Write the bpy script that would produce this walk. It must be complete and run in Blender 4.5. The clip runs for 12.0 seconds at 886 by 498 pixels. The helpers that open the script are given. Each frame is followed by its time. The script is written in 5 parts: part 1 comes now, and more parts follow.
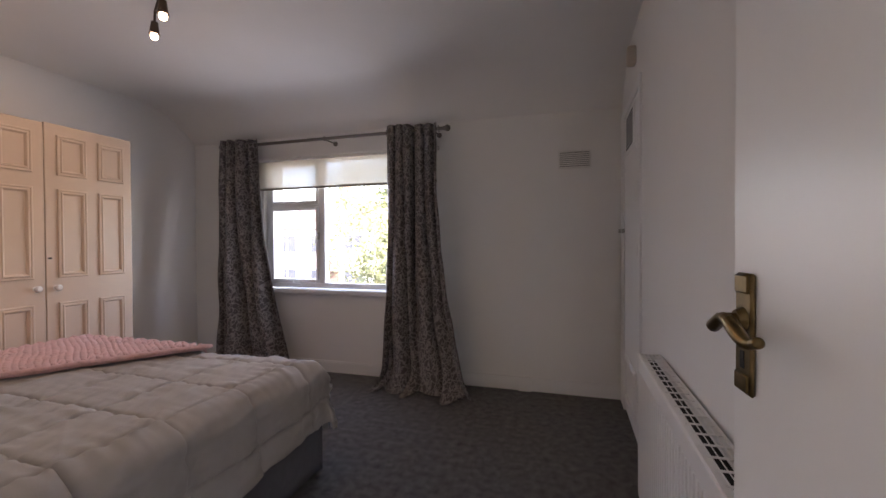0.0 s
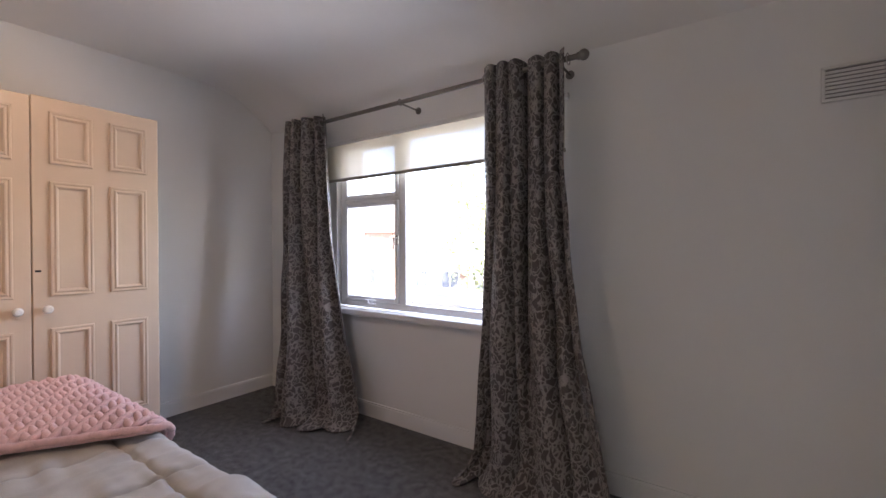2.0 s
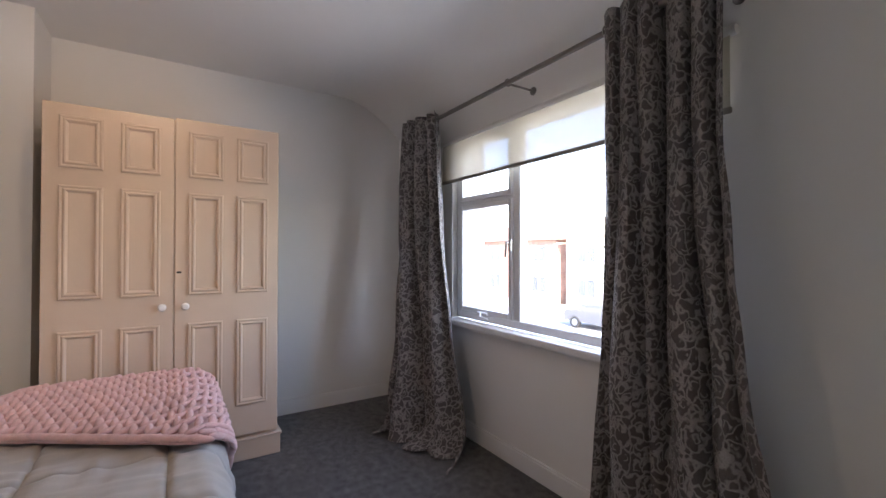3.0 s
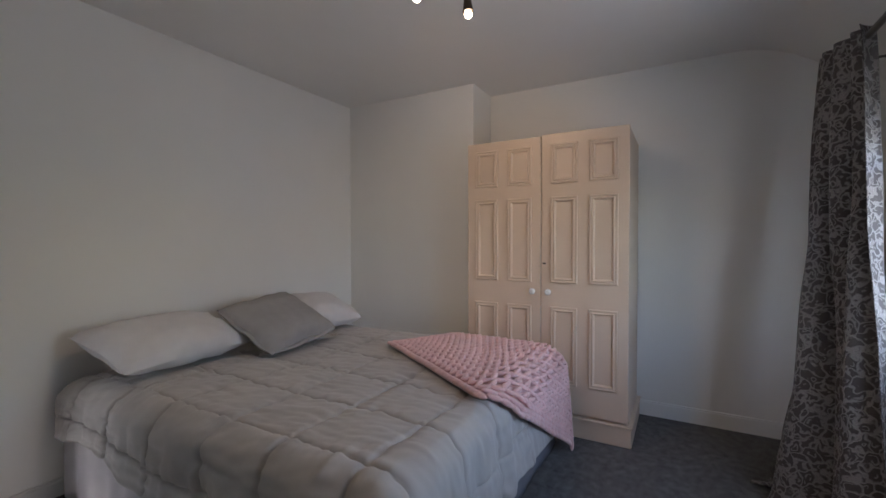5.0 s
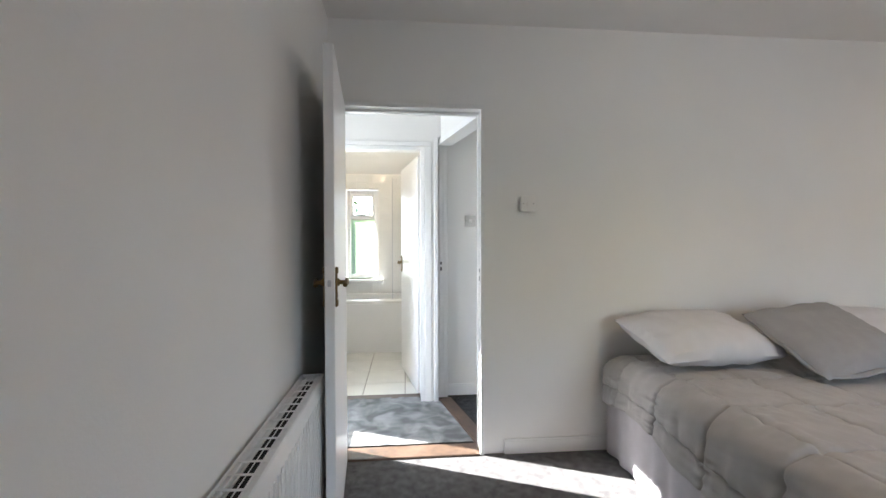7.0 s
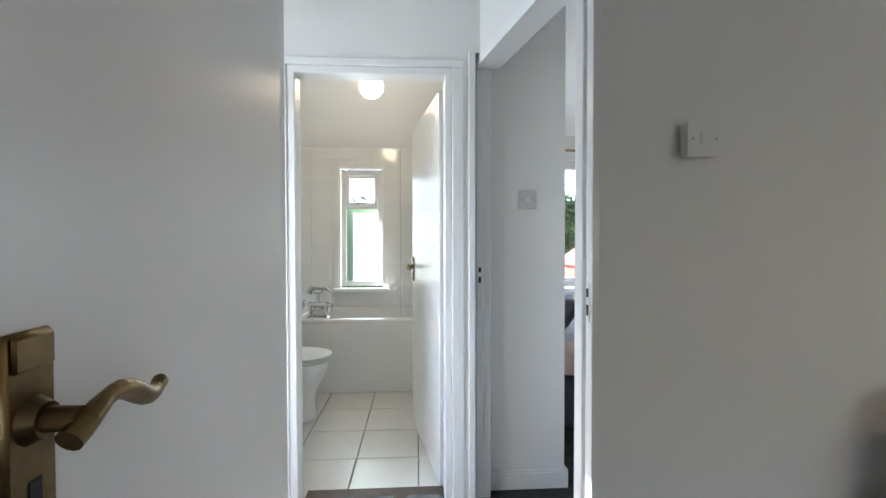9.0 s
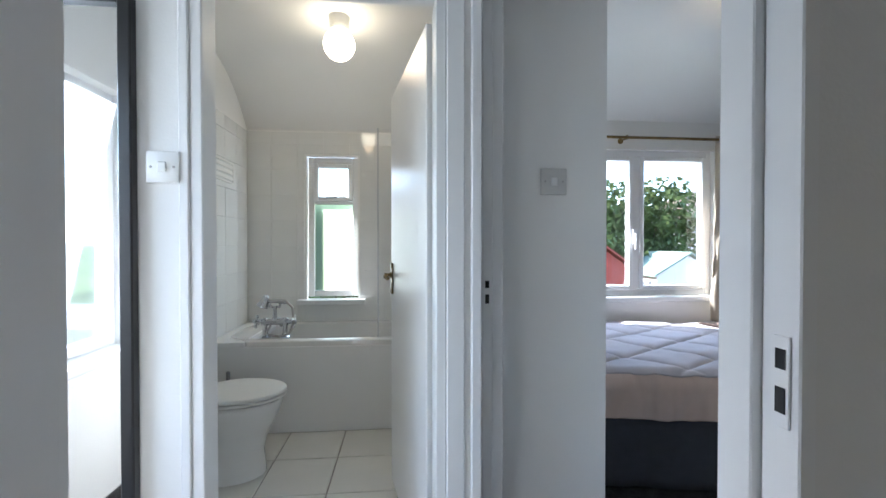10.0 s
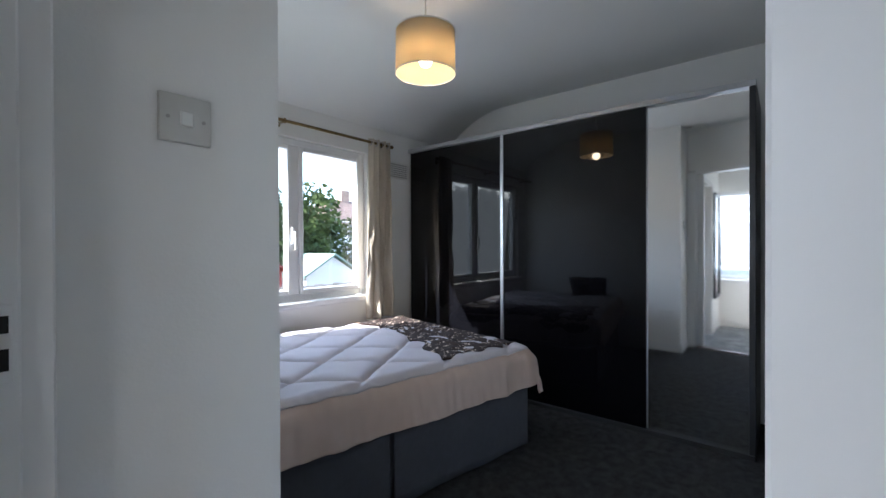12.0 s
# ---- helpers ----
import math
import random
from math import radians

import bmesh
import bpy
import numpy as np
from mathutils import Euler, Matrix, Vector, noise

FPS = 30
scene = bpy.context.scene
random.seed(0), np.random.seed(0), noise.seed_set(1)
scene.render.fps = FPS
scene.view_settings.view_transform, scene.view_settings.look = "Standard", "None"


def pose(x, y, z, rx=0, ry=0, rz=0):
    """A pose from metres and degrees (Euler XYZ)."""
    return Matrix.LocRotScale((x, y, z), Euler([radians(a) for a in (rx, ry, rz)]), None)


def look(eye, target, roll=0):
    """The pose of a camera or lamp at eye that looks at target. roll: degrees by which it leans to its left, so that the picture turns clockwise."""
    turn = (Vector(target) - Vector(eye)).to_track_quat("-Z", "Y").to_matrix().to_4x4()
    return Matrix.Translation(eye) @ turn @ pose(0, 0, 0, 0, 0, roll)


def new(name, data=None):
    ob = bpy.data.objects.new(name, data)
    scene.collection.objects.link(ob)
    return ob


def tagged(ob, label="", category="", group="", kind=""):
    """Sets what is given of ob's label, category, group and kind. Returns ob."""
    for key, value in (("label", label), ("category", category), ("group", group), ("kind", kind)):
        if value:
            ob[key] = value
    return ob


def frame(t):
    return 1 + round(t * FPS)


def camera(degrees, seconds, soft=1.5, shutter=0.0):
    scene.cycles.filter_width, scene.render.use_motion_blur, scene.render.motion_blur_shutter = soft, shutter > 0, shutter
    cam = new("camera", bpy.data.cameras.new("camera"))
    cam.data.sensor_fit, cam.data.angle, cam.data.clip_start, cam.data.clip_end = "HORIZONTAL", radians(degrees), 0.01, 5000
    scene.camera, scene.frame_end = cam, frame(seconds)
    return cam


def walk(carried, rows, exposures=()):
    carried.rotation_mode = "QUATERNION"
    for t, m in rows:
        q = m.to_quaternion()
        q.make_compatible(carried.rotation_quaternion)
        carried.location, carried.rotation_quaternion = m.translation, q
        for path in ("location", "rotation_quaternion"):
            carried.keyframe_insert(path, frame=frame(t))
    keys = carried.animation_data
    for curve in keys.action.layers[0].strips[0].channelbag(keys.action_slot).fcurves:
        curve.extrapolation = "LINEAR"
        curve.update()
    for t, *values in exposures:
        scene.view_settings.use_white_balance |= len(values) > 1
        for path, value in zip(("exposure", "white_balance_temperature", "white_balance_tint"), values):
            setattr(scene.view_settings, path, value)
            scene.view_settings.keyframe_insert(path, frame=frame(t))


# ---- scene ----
cam = camera(93.2, 12.0)
PATH = [
    (0, (0.463, 0.125, 1.19), (-0.117, 2.039, 1.163), -0.3),
    (0.5, (0.365, 0.413, 1.205), (-0.25, 2.316, 1.18), -0.4),
    (1, (0.271, 0.722, 1.211), (-0.461, 2.583, 1.187), -0.3),
    (1.5, (0.185, 1.065, 1.211), (-0.74, 2.838, 1.193), -0.3),
    (2, (0.106, 1.375, 1.227), (-1.039, 3.014, 1.21), -0.2),
    (2.5, (0.08, 1.685, 1.234), (-1.342, 3.091, 1.217), -0.0),
    (2.7, (0.075, 1.77, 1.215), (-1.458, 3.055, 1.217), 0.0),
    (4.5, (0.053, 2.526, 1.262), (-1.906, 2.127, 1.217), 0.2),
    (5, (0.096, 2.68, 1.264), (-1.646, 1.698, 1.222), -0.1),
    (5.5, (0.173, 2.716, 1.264), (-1.144, 1.212, 1.23), 0.0),
    (6, (0.259, 2.689, 1.268), (-0.725, 0.948, 1.229), -0.0),
    (6.5, (0.374, 2.618, 1.258), (-0.187, 0.698, 1.219), -0.0),
    (7, (0.412, 2.400, 1.250), (0.235, 0.408, 1.210), -0.1),
    (7.2, (0.417, 2.275, 1.245), (0.298, 0.279, 1.208), -0.1),
    (8.8, (0.402, 1.185, 1.209), (0.305, -0.813, 1.170), -0.2),
    (9, (0.419, 1.044, 1.209), (0.301, -0.952, 1.17), -0.1),
    (9.5, (0.407, 0.703, 1.209), (0.288, -1.293, 1.173), -0.3),
    (10, (0.393, 0.412, 1.2), (0.207, -1.579, 1.175), 0.0),
    (10.5, (0.361, 0.176, 1.191), (-0.066, -1.778, 1.17), -0.0),
    (11, (0.307, 0.008, 1.192), (-0.479, -1.831, 1.175), -0.1),
    (11.5, (0.258, -0.068, 1.182), (-0.969, -1.649, 1.174), -0.3),
    (12, (0.197, -0.094, 1.172), (-1.357, -1.354, 1.160), -0.2),
]
walk(cam, [(t, look(eye, target, roll)) for t, eye, target, roll in PATH], [(0, 3.4, 6700, 25), (0.7, 3.65, 6750, 25), (1.5, 3.82, 6650, 23), (2.0, 3.80, 6500, 22), (2.5, 3.65, 6450, 21), (2.7, 3.65, 6400, 20), (4.5, 3.22, 6050, 15), (5.0, 3.15, 6050, 14), (5.5, 3.82, 5900, 10), (6.5, 4.14, 6000, 9), (7.0, 4.0, 6100, 10), (7.2, 4.0, 6100, 10), (9.0, 3.4, 5900, 9), (9.5, 3.28, 5800, 9), (10.0, 2.9, 5600, 9), (10.5, 2.7, 5550, 9), (11.0, 2.65, 5600, 9), (12, 2.75, 5750, 10)])

# ---- world, sun, exposure ----
SUN_AZ = (1.0, -0.43)          # towards the sun, on plan
SUN_EL = 32.0
world = bpy.data.worlds.new("world")
scene.world = world
world.use_nodes = True
wt = world.node_tree
sky = wt.nodes.new("ShaderNodeTexSky")
sky.sky_type = 'NISHITA'
sky.sun_disc = False
sky.sun_elevation = radians(SUN_EL)
sky.sun_rotation = math.atan2(SUN_AZ[0], SUN_AZ[1])
wt.links.new(sky.outputs[0], wt.nodes["Background"].inputs[0])
wt.nodes["Background"].inputs[1].default_value = 0.15

sun_data = bpy.data.lights.new("sun", 'SUN')
sun_data.energy = 3.2
sun_data.angle = radians(0.5)
sun_data.color = (1.0, 0.95, 0.88)
sun = new("sun", sun_data)
_h = Vector((SUN_AZ[0], SUN_AZ[1], 0)).normalized() * math.cos(radians(SUN_EL)) + Vector((0, 0, math.sin(radians(SUN_EL))))
sun.matrix_world = look(_h * 30, (0, 0, 0))


def window_light(name, eye, target, w, h, watts, color=(0.93, 0.97, 1.0)):
    d = bpy.data.lights.new(name, 'AREA')
    d.shape, d.size, d.size_y, d.energy, d.color = 'RECTANGLE', w, h, watts, color
    ob = new(name, d)
    ob.matrix_world = look(eye, target)
    return ob


# the sky's light that enters at the windows
window_light("daylight_street_window", (-1.55, 3.80, 1.40), (-1.55, 0.0, 1.0), 1.55, 1.0, 1.3)
window_light("daylight_garden_window", (-1.32, -2.95, 1.36), (-1.32, 0.0, 1.1), 1.5, 1.1, 1.75)
window_light("daylight_bath_window", (0.96, -3.02, 1.32), (0.96, 0.0, 1.1), 0.36, 1.0, 0.38)
window_light("daylight_landing_window", (1.93, -0.30, 1.35), (0.0, -0.30, 0.9), 1.0, 1.1, 1.4)


def point_lamp(name, at, watts, color, radius=0.03):
    d = bpy.data.lights.new(name, 'POINT')
    d.energy, d.color, d.shadow_soft_size = watts, color, radius
    ob = new(name, d)
    ob.location = at
    return ob


WARM = (1.0, 0.70, 0.42)

# ---- materials ----


def mat(name, color, rough=0.6, metal=0.0, var=0.06, scale=8.0, bump=0.0, bump_scale=120.0, spec=0.5, coat=0.0, sheen=0.0, tint=None, rand=0.0, stain=0.0):
    """A principled material with mottling at two scales and fine relief."""
    m = bpy.data.materials.new(name)
    m.use_nodes = True
    nt = m.node_tree
    b = nt.nodes["Principled BSDF"]
    tc = nt.nodes.new("ShaderNodeTexCoord")
    n1 = nt.nodes.new("ShaderNodeTexNoise")
    n1.inputs["Scale"].default_value = scale
    n1.inputs["Detail"].default_value = 6
    n2 = nt.nodes.new("ShaderNodeTexNoise")
    n2.inputs["Scale"].default_value = scale * 0.13
    n2.inputs["Detail"].default_value = 3
    for n in (n1, n2):
        nt.links.new(tc.outputs["Object"], n.inputs["Vector"])
    add = nt.nodes.new("ShaderNodeMath")
    add.operation = 'MULTIPLY_ADD'
    add.inputs[1].default_value = 0.5
    half = nt.nodes.new("ShaderNodeMath")
    half.operation = 'MULTIPLY'
    half.inputs[1].default_value = 0.5
    nt.links.new(n2.outputs[0], half.inputs[0])
    nt.links.new(n1.outputs[0], add.inputs[0])
    nt.links.new(half.outputs[0], add.inputs[2])
    src = add.outputs[0]
    if rand:
        oi = nt.nodes.new("ShaderNodeObjectInfo")
        ra = nt.nodes.new("ShaderNodeMath")
        ra.operation = 'MULTIPLY_ADD'
        ra.inputs[1].default_value = rand
        nt.links.new(oi.outputs["Random"], ra.inputs[0])
        nt.links.new(src, ra.inputs[2])
        src = ra.outputs[0]
    ramp = nt.nodes.new("ShaderNodeValToRGB")
    c2 = tint or tuple(c * (1 - 2.2 * var) for c in color)
    c3 = tuple(min(1, c * (1 + 1.2 * var)) for c in color)
    ramp.color_ramp.elements[0].position, ramp.color_ramp.elements[0].color = 0.32, (*c2, 1)
    ramp.color_ramp.elements[1].position, ramp.color_ramp.elements[1].color = 0.68, (*c3, 1)
    nt.links.new(src, ramp.inputs[0])
    nt.links.new(ramp.outputs[0], b.inputs["Base Color"])
    b.inputs["Metallic"].default_value = metal
    b.inputs["Specular IOR Level"].default_value = spec
    b.inputs["Coat Weight"].default_value = coat
    b.inputs["Coat Roughness"].default_value = 0.05
    b.inputs["Sheen Weight"].default_value = sheen
    rr = nt.nodes.new("ShaderNodeMapRange")
    rr.inputs["To Min"].default_value = max(0.0, rough - 0.06)
    rr.inputs["To Max"].default_value = min(1.0, rough + 0.06)
    nt.links.new(n1.outputs[0], rr.inputs[0])
    nt.links.new(rr.outputs[0], b.inputs["Roughness"])
    if bump:
        n3 = nt.nodes.new("ShaderNodeTexNoise")
        n3.inputs["Scale"].default_value = bump_scale
        n3.inputs["Detail"].default_value = 3
        nt.links.new(tc.outputs["Object"], n3.inputs["Vector"])
        bp = nt.nodes.new("ShaderNodeBump")
        bp.inputs["Strength"].default_value = bump
        bp.inputs["Distance"].default_value = 0.004
        nt.links.new(n3.outputs[0], bp.inputs["Height"])
        nt.links.new(bp.outputs[0], b.inputs["Normal"])
    return m


def emit(name, color, strength):
    m = bpy.data.materials.new(name)
    m.use_nodes = True
    b = m.node_tree.nodes["Principled BSDF"]
    b.inputs["Base Color"].default_value = (*color, 1)
    b.inputs["Emission Color"].default_value = (*color, 1)
    b.inputs["Emission Strength"].default_value = strength
    return m


def glass(name, rough=0.0, color=(1, 1, 1), bump=0.0):
    """Pane glass: a thin mix of clear passage and gloss; frosted where rough."""
    m = bpy.data.materials.new(name)
    m.use_nodes = True
    nt = m.node_tree
    for n in list(nt.nodes):
        nt.nodes.remove(n)
    out = nt.nodes.new("ShaderNodeOutputMaterial")
    gl = nt.nodes.new("ShaderNodeBsdfGlossy")
    gl.inputs["Roughness"].default_value = max(0.0, rough * 0.5)
    if rough:
        tr = nt.nodes.new("ShaderNodeBsdfRefraction")
        tr.inputs["IOR"].default_value = 1.02
        tr.inputs["Roughness"].default_value = rough
    else:
        tr = nt.nodes.new("ShaderNodeBsdfTransparent")
    tr.inputs["Color"].default_value = (*color, 1)
    lw = nt.nodes.new("ShaderNodeLayerWeight")
    lw.inputs["Blend"].default_value = 0.5
    pw = nt.nodes.new("ShaderNodeMath")
    pw.operation = 'POWER'
    pw.inputs[1].default_value = 4.0
    nt.links.new(lw.outputs["Facing"], pw.inputs[0])
    fr = nt.nodes.new("ShaderNodeMath")
    fr.operation = 'MULTIPLY_ADD'
    fr.inputs[1].default_value, fr.inputs[2].default_value = 0.6, 0.04
    nt.links.new(pw.outputs[0], fr.inputs[0])
    mx = nt.nodes.new("ShaderNodeMixShader")
    nt.links.new(fr.outputs[0], mx.inputs[0])
    nt.links.new(tr.outputs[0], mx.inputs[1])
    nt.links.new(gl.outputs[0], mx.inputs[2])
    if rough:
        tl = nt.nodes.new("ShaderNodeBsdfTranslucent")
        tl.inputs["Color"].default_value = (*color, 1)
        m3 = nt.nodes.new("ShaderNodeMixShader")
        m3.inputs[0].default_value = 0.15
        nt.links.new(mx.outputs[0], m3.inputs[1])
        nt.links.new(tl.outputs[0], m3.inputs[2])
        mx = m3
    nt.links.new(mx.outputs[0], out.inputs[0])
    return m


M_WALL = mat("wall_paint", (0.82, 0.81, 0.785), 0.55, var=0.012, scale=3, bump=0.10, bump_scale=160)
M_CEIL = mat("ceiling_paint", (0.82, 0.81, 0.79), 0.75, var=0.012, scale=3, bump=0.15, bump_scale=90)
M_GLOSS = mat("white_gloss_paint", (0.83, 0.825, 0.81), 0.32, var=0.006, scale=5, bump=0.012, bump_scale=220)
M_BATHWALL = mat("bath_ceiling_paint", (0.80, 0.79, 0.76), 0.5, var=0.01, scale=3)
M_UPVC = mat("white_upvc", (0.82, 0.82, 0.82), 0.3, var=0.01)
M_CARPET = mat("charcoal_carpet", (0.082, 0.079, 0.078), 0.95, var=0.75, tint=(0.018, 0.0175, 0.0175), scale=170, bump=0.9, bump_scale=420, spec=0.1, sheen=0.2)
M_CARPET2 = mat("grey_carpet", (0.036, 0.035, 0.035), 0.95, var=0.45, scale=150, bump=0.9, bump_scale=420, spec=0.08, sheen=0.06)
M_WOOD = mat("dark_threshold_wood", (0.095, 0.06, 0.04), 0.45, var=0.25, scale=30)
M_BRASS = mat("aged_brass", (0.22, 0.155, 0.07), 0.33, metal=1.0, var=0.25, scale=40)
M_CHROME = mat("chrome", (0.60, 0.61, 0.63), 0.08, metal=1.0, var=0.02)
M_STEEL = mat("brushed_steel", (0.42, 0.40, 0.38), 0.28, metal=1.0, var=0.05)
M_PLASTIC = mat("white_plastic", (0.78, 0.77, 0.74), 0.35, var=0.01)
M_DARK = mat("dark_void", (0.02, 0.02, 0.02), 0.8, var=0.05)
M_GLASS = glass("window_glass")


# ---- helpers ----

def box(bm, x0, x1, y0, y1, z0, z1, bevel=0.0, seg=1):
    m = Matrix.LocRotScale(((x0 + x1) / 2, (y0 + y1) / 2, (z0 + z1) / 2), None, (abs(x1 - x0), abs(y1 - y0), abs(z1 - z0)))
    vs = bmesh.ops.create_cube(bm, size=1.0, matrix=m)["verts"]
    if bevel:
        es = list({e for v in vs for e in v.link_edges})
        bmesh.ops.bevel(bm, geom=es, offset=bevel, segments=seg, affect='EDGES', profile=0.5)
    return bm


def cyl(bm, p0, p1, r0, r1=None, seg=16, caps=True):
    p0, p1 = Vector(p0), Vector(p1)
    d = p1 - p0
    m = Matrix.Translation((p0 + p1) / 2) @ d.to_track_quat('Z', 'Y').to_matrix().to_4x4()
    bmesh.ops.create_cone(bm, cap_ends=caps, segments=seg, radius1=r0, radius2=r0 if r1 is None else r1, depth=d.length, matrix=m)
    return bm


def ball(bm, c, r, u=16, v=10, scale=(1, 1, 1)):
    bmesh.ops.create_uvsphere(bm, u_segments=u, v_segments=v, radius=r, matrix=Matrix.LocRotScale(c, None, scale))
    return bm


def lathe(bm, prof, seg=24, at=(0, 0, 0)):
    """Turn a profile of (radius, height) about the z axis."""
    rings = []
    for r, z in prof:
        rings.append([bm.verts.new((at[0] + r * math.cos(2 * math.pi * k / seg), at[1] + r * math.sin(2 * math.pi * k / seg), at[2] + z)) for k in range(seg)])
    for a, b in zip(rings, rings[1:]):
        for k in range(seg):
            bm.faces.new((a[k], a[(k + 1) % seg], b[(k + 1) % seg], b[k]))
    return bm


def tube(bm, pts, r, seg=10):
    for a, b in zip(pts, pts[1:]):
        cyl(bm, a, b, r, seg=seg)
    for p in pts[1:-1]:
        ball(bm, p, r, seg, 6)
    return bm


def grid(bm, nu, nv, f):
    """A sheet of nu by nv cells through the points f(u, v), u and v from 0 to 1."""
    rows = [[bm.verts.new(f(i / nu, j / nv)) for i in range(nu + 1)] for j in range(nv + 1)]
    for j in range(nv):
        for i in range(nu):
            bm.faces.new((rows[j][i], rows[j][i + 1], rows[j + 1][i + 1], rows[j + 1][i]))
    return bm


def finish(name, bm, material, smooth=False):
    me = bpy.data.meshes.new(name)
    bmesh.ops.recalc_face_normals(bm, faces=bm.faces)
    bm.to_mesh(me)
    bm.free()
    me.materials.append(material)
    if smooth:
        me.polygons.foreach_set("use_smooth", [True] * len(me.polygons))
        me.set_sharp_from_angle(angle=radians(38))
    return new(name, me)


def part(name, bm, material, parent, label="", smooth=False):
    ob = finish(name, bm, material, smooth)
    ob.parent = parent
    if label:
        ob["label"] = label
    return ob


def setting(name, bm, material, label, category, smooth=False):
    return tagged(finish(name, bm, material, smooth), label, category, kind="structure")


def thing(name, at, label, category, group="", rz=0.0):
    ob = new(name)
    ob.matrix_basis = pose(*at, 0, 0, rz)
    ob.empty_display_size = 0.1
    return tagged(ob, label, category, group)


def boxes(rows, bevel=0.0):
    bm = bmesh.new()
    for r in rows:
        box(bm, *r, bevel=bevel)
    return bm


# ---- the shell ----
H = 2.49
HB = 2.46                        # bathroom ceiling
setting("floor_bedroom", boxes([(-3.5, 1.0, -0.02, 3.85, -0.2, 0.0)]), M_CARPET, "charcoal grey speckled loop carpet", "carpet")
setting("floor_rear_bedroom", boxes([(-3.4, 0.14, -3.1, -0.10, -0.2, 0.0)]), M_CARPET2, "mid grey fitted carpet", "carpet")
setting("floor_landing", boxes([(0.14, 1.9, -0.93, -0.02, -0.2, -0.004), (1.0, 1.9, -0.02, 3.0, -0.2, -0.004)]), M_CARPET2, "worn grey landing carpet", "carpet")
setting("wall_north", boxes([(-3.5, -2.40, 3.545, 3.83, 0, H + 0.05), (-0.70, 1.1, 3.545, 3.83, 0, H + 0.05), (-2.40, -0.70, 3.545, 3.83, 0, 0.745), (-2.40, -0.70, 3.545, 3.83, 2.02, H + 0.05)]), M_WALL, "white painted plaster window wall", "wall")
setting("wall_west", boxes([(-3.5, -3.25, -0.12, 3.545, 0, H + 0.05)]), M_WALL, "white painted plaster wall", "wall")
setting("chimney_breast", boxes([(-3.25, -2.90, 0, 1.265, 0, H + 0.02)]), M_WALL, "white painted chimney breast", "wall")
setting("wall_east", boxes([(0.84, 1.0, -0.0, 2.64, 0, H + 0.05), (0.84, 1.0, 2.64, 3.545, 2.12, H + 0.05), (0.84, 1.0, 3.50, 3.545, 0, 2.12), (0.90, 1.0, 2.64, 3.50, 0, 2.12)]), M_WALL, "white painted plaster wall", "wall")
setting("wall_south", boxes([(-3.5, -0.034, -0.097, 0, 0, H + 0.05), (0.83, 1.0, -0.097, 0, 0, H + 0.05), (-0.034, 0.83, -0.097, 0, 2.020, H + 0.05)]), M_WALL, "white painted plaster wall with doorway", "wall")


def cove(name, x0, x1, y_wall, z_wall, inward, y_top, z_top, side):
    """A ceiling that curves down to the eaves wall; inward is the sign of y into the room."""
    bm = bmesh.new()
    n = 14
    prof = []
    dy, dz = abs(y_top - y_wall), z_top - z_wall
    for k in range(n + 1):
        a = k / n
        s = a * dy
        z = z_wall + dz * (1 - (1 - a) ** 2.1)
        prof.append((y_wall + inward * s, z))
    prof.append((side, z_top))
    lo = [[bm.verts.new((x, y, z)) for y, z in prof] for x in (x0, x1)]
    hi = [[bm.verts.new((x, y, z_top + 0.12)) for y, z in prof] for x in (x0, x1)]
    for k in range(len(prof) - 1):
        bm.faces.new((lo[0][k], lo[0][k + 1], lo[1][k + 1], lo[1][k]))
        bm.faces.new((hi[0][k], hi[1][k], hi[1][k + 1], hi[0][k + 1]))
    return setting(name, bm, M_CEIL, "white painted ceiling curving down to the eaves", "ceiling", smooth=True)


cove("ceiling_bedroom", -3.3, 0.9, 3.555, 2.20, -1, 2.98, H, -0.05)
cove("ceiling_rear_bedroom", -3.3, -0.19, -2.83, 2.18, 1, -2.10, H, -0.10)
cove("ceiling_bathroom", -0.2, 1.72, -3.03, 2.09, 1, -2.35, HB, -0.86)
setting("ceiling_landing", boxes([(-0.20, 1.9, -0.88, -0.10, H, H + 0.1), (0.98, 1.9, -0.11, 3.0, H, H + 0.1)]), M_CEIL, "white landing ceiling", "ceiling")

# landing and bathroom walls
setting("wall_landing_south", boxes([(0.975, 1.8, -0.90, -0.82, 0, H + 0.05), (0.18, 0.29, -0.96, -0.82, 0, H + 0.05), (0.29, 0.975, -0.90, -0.82, 1.945, H + 0.05), (0.09, 0.18, -0.953, -0.8202, 2.042, H + 0.05)]), M_WALL, "white painted landing wall with bathroom doorway", "wall")


def slant(y0, y1, east, west, z0, z1):
    """A block along the slanted doorway of the rear bedroom; east and west are offsets from its line."""
    bm = bmesh.new()
    lx = lambda y: 0.178 - 0.229 * (y + 0.94)
    q = [(lx(y0) + west, y0), (lx(y0) + east, y0), (lx(y1) + east, y1), (lx(y1) + west, y1)]
    lo, hi = ([bm.verts.new((x, y, z)) for x, y in q] for z in (z0, z1))
    bm.faces.new(lo), bm.faces.new(hi)
    for k in range(4):
        bm.faces.new((lo[k], lo[(k + 1) % 4], hi[(k + 1) % 4], hi[k]))
    return bm


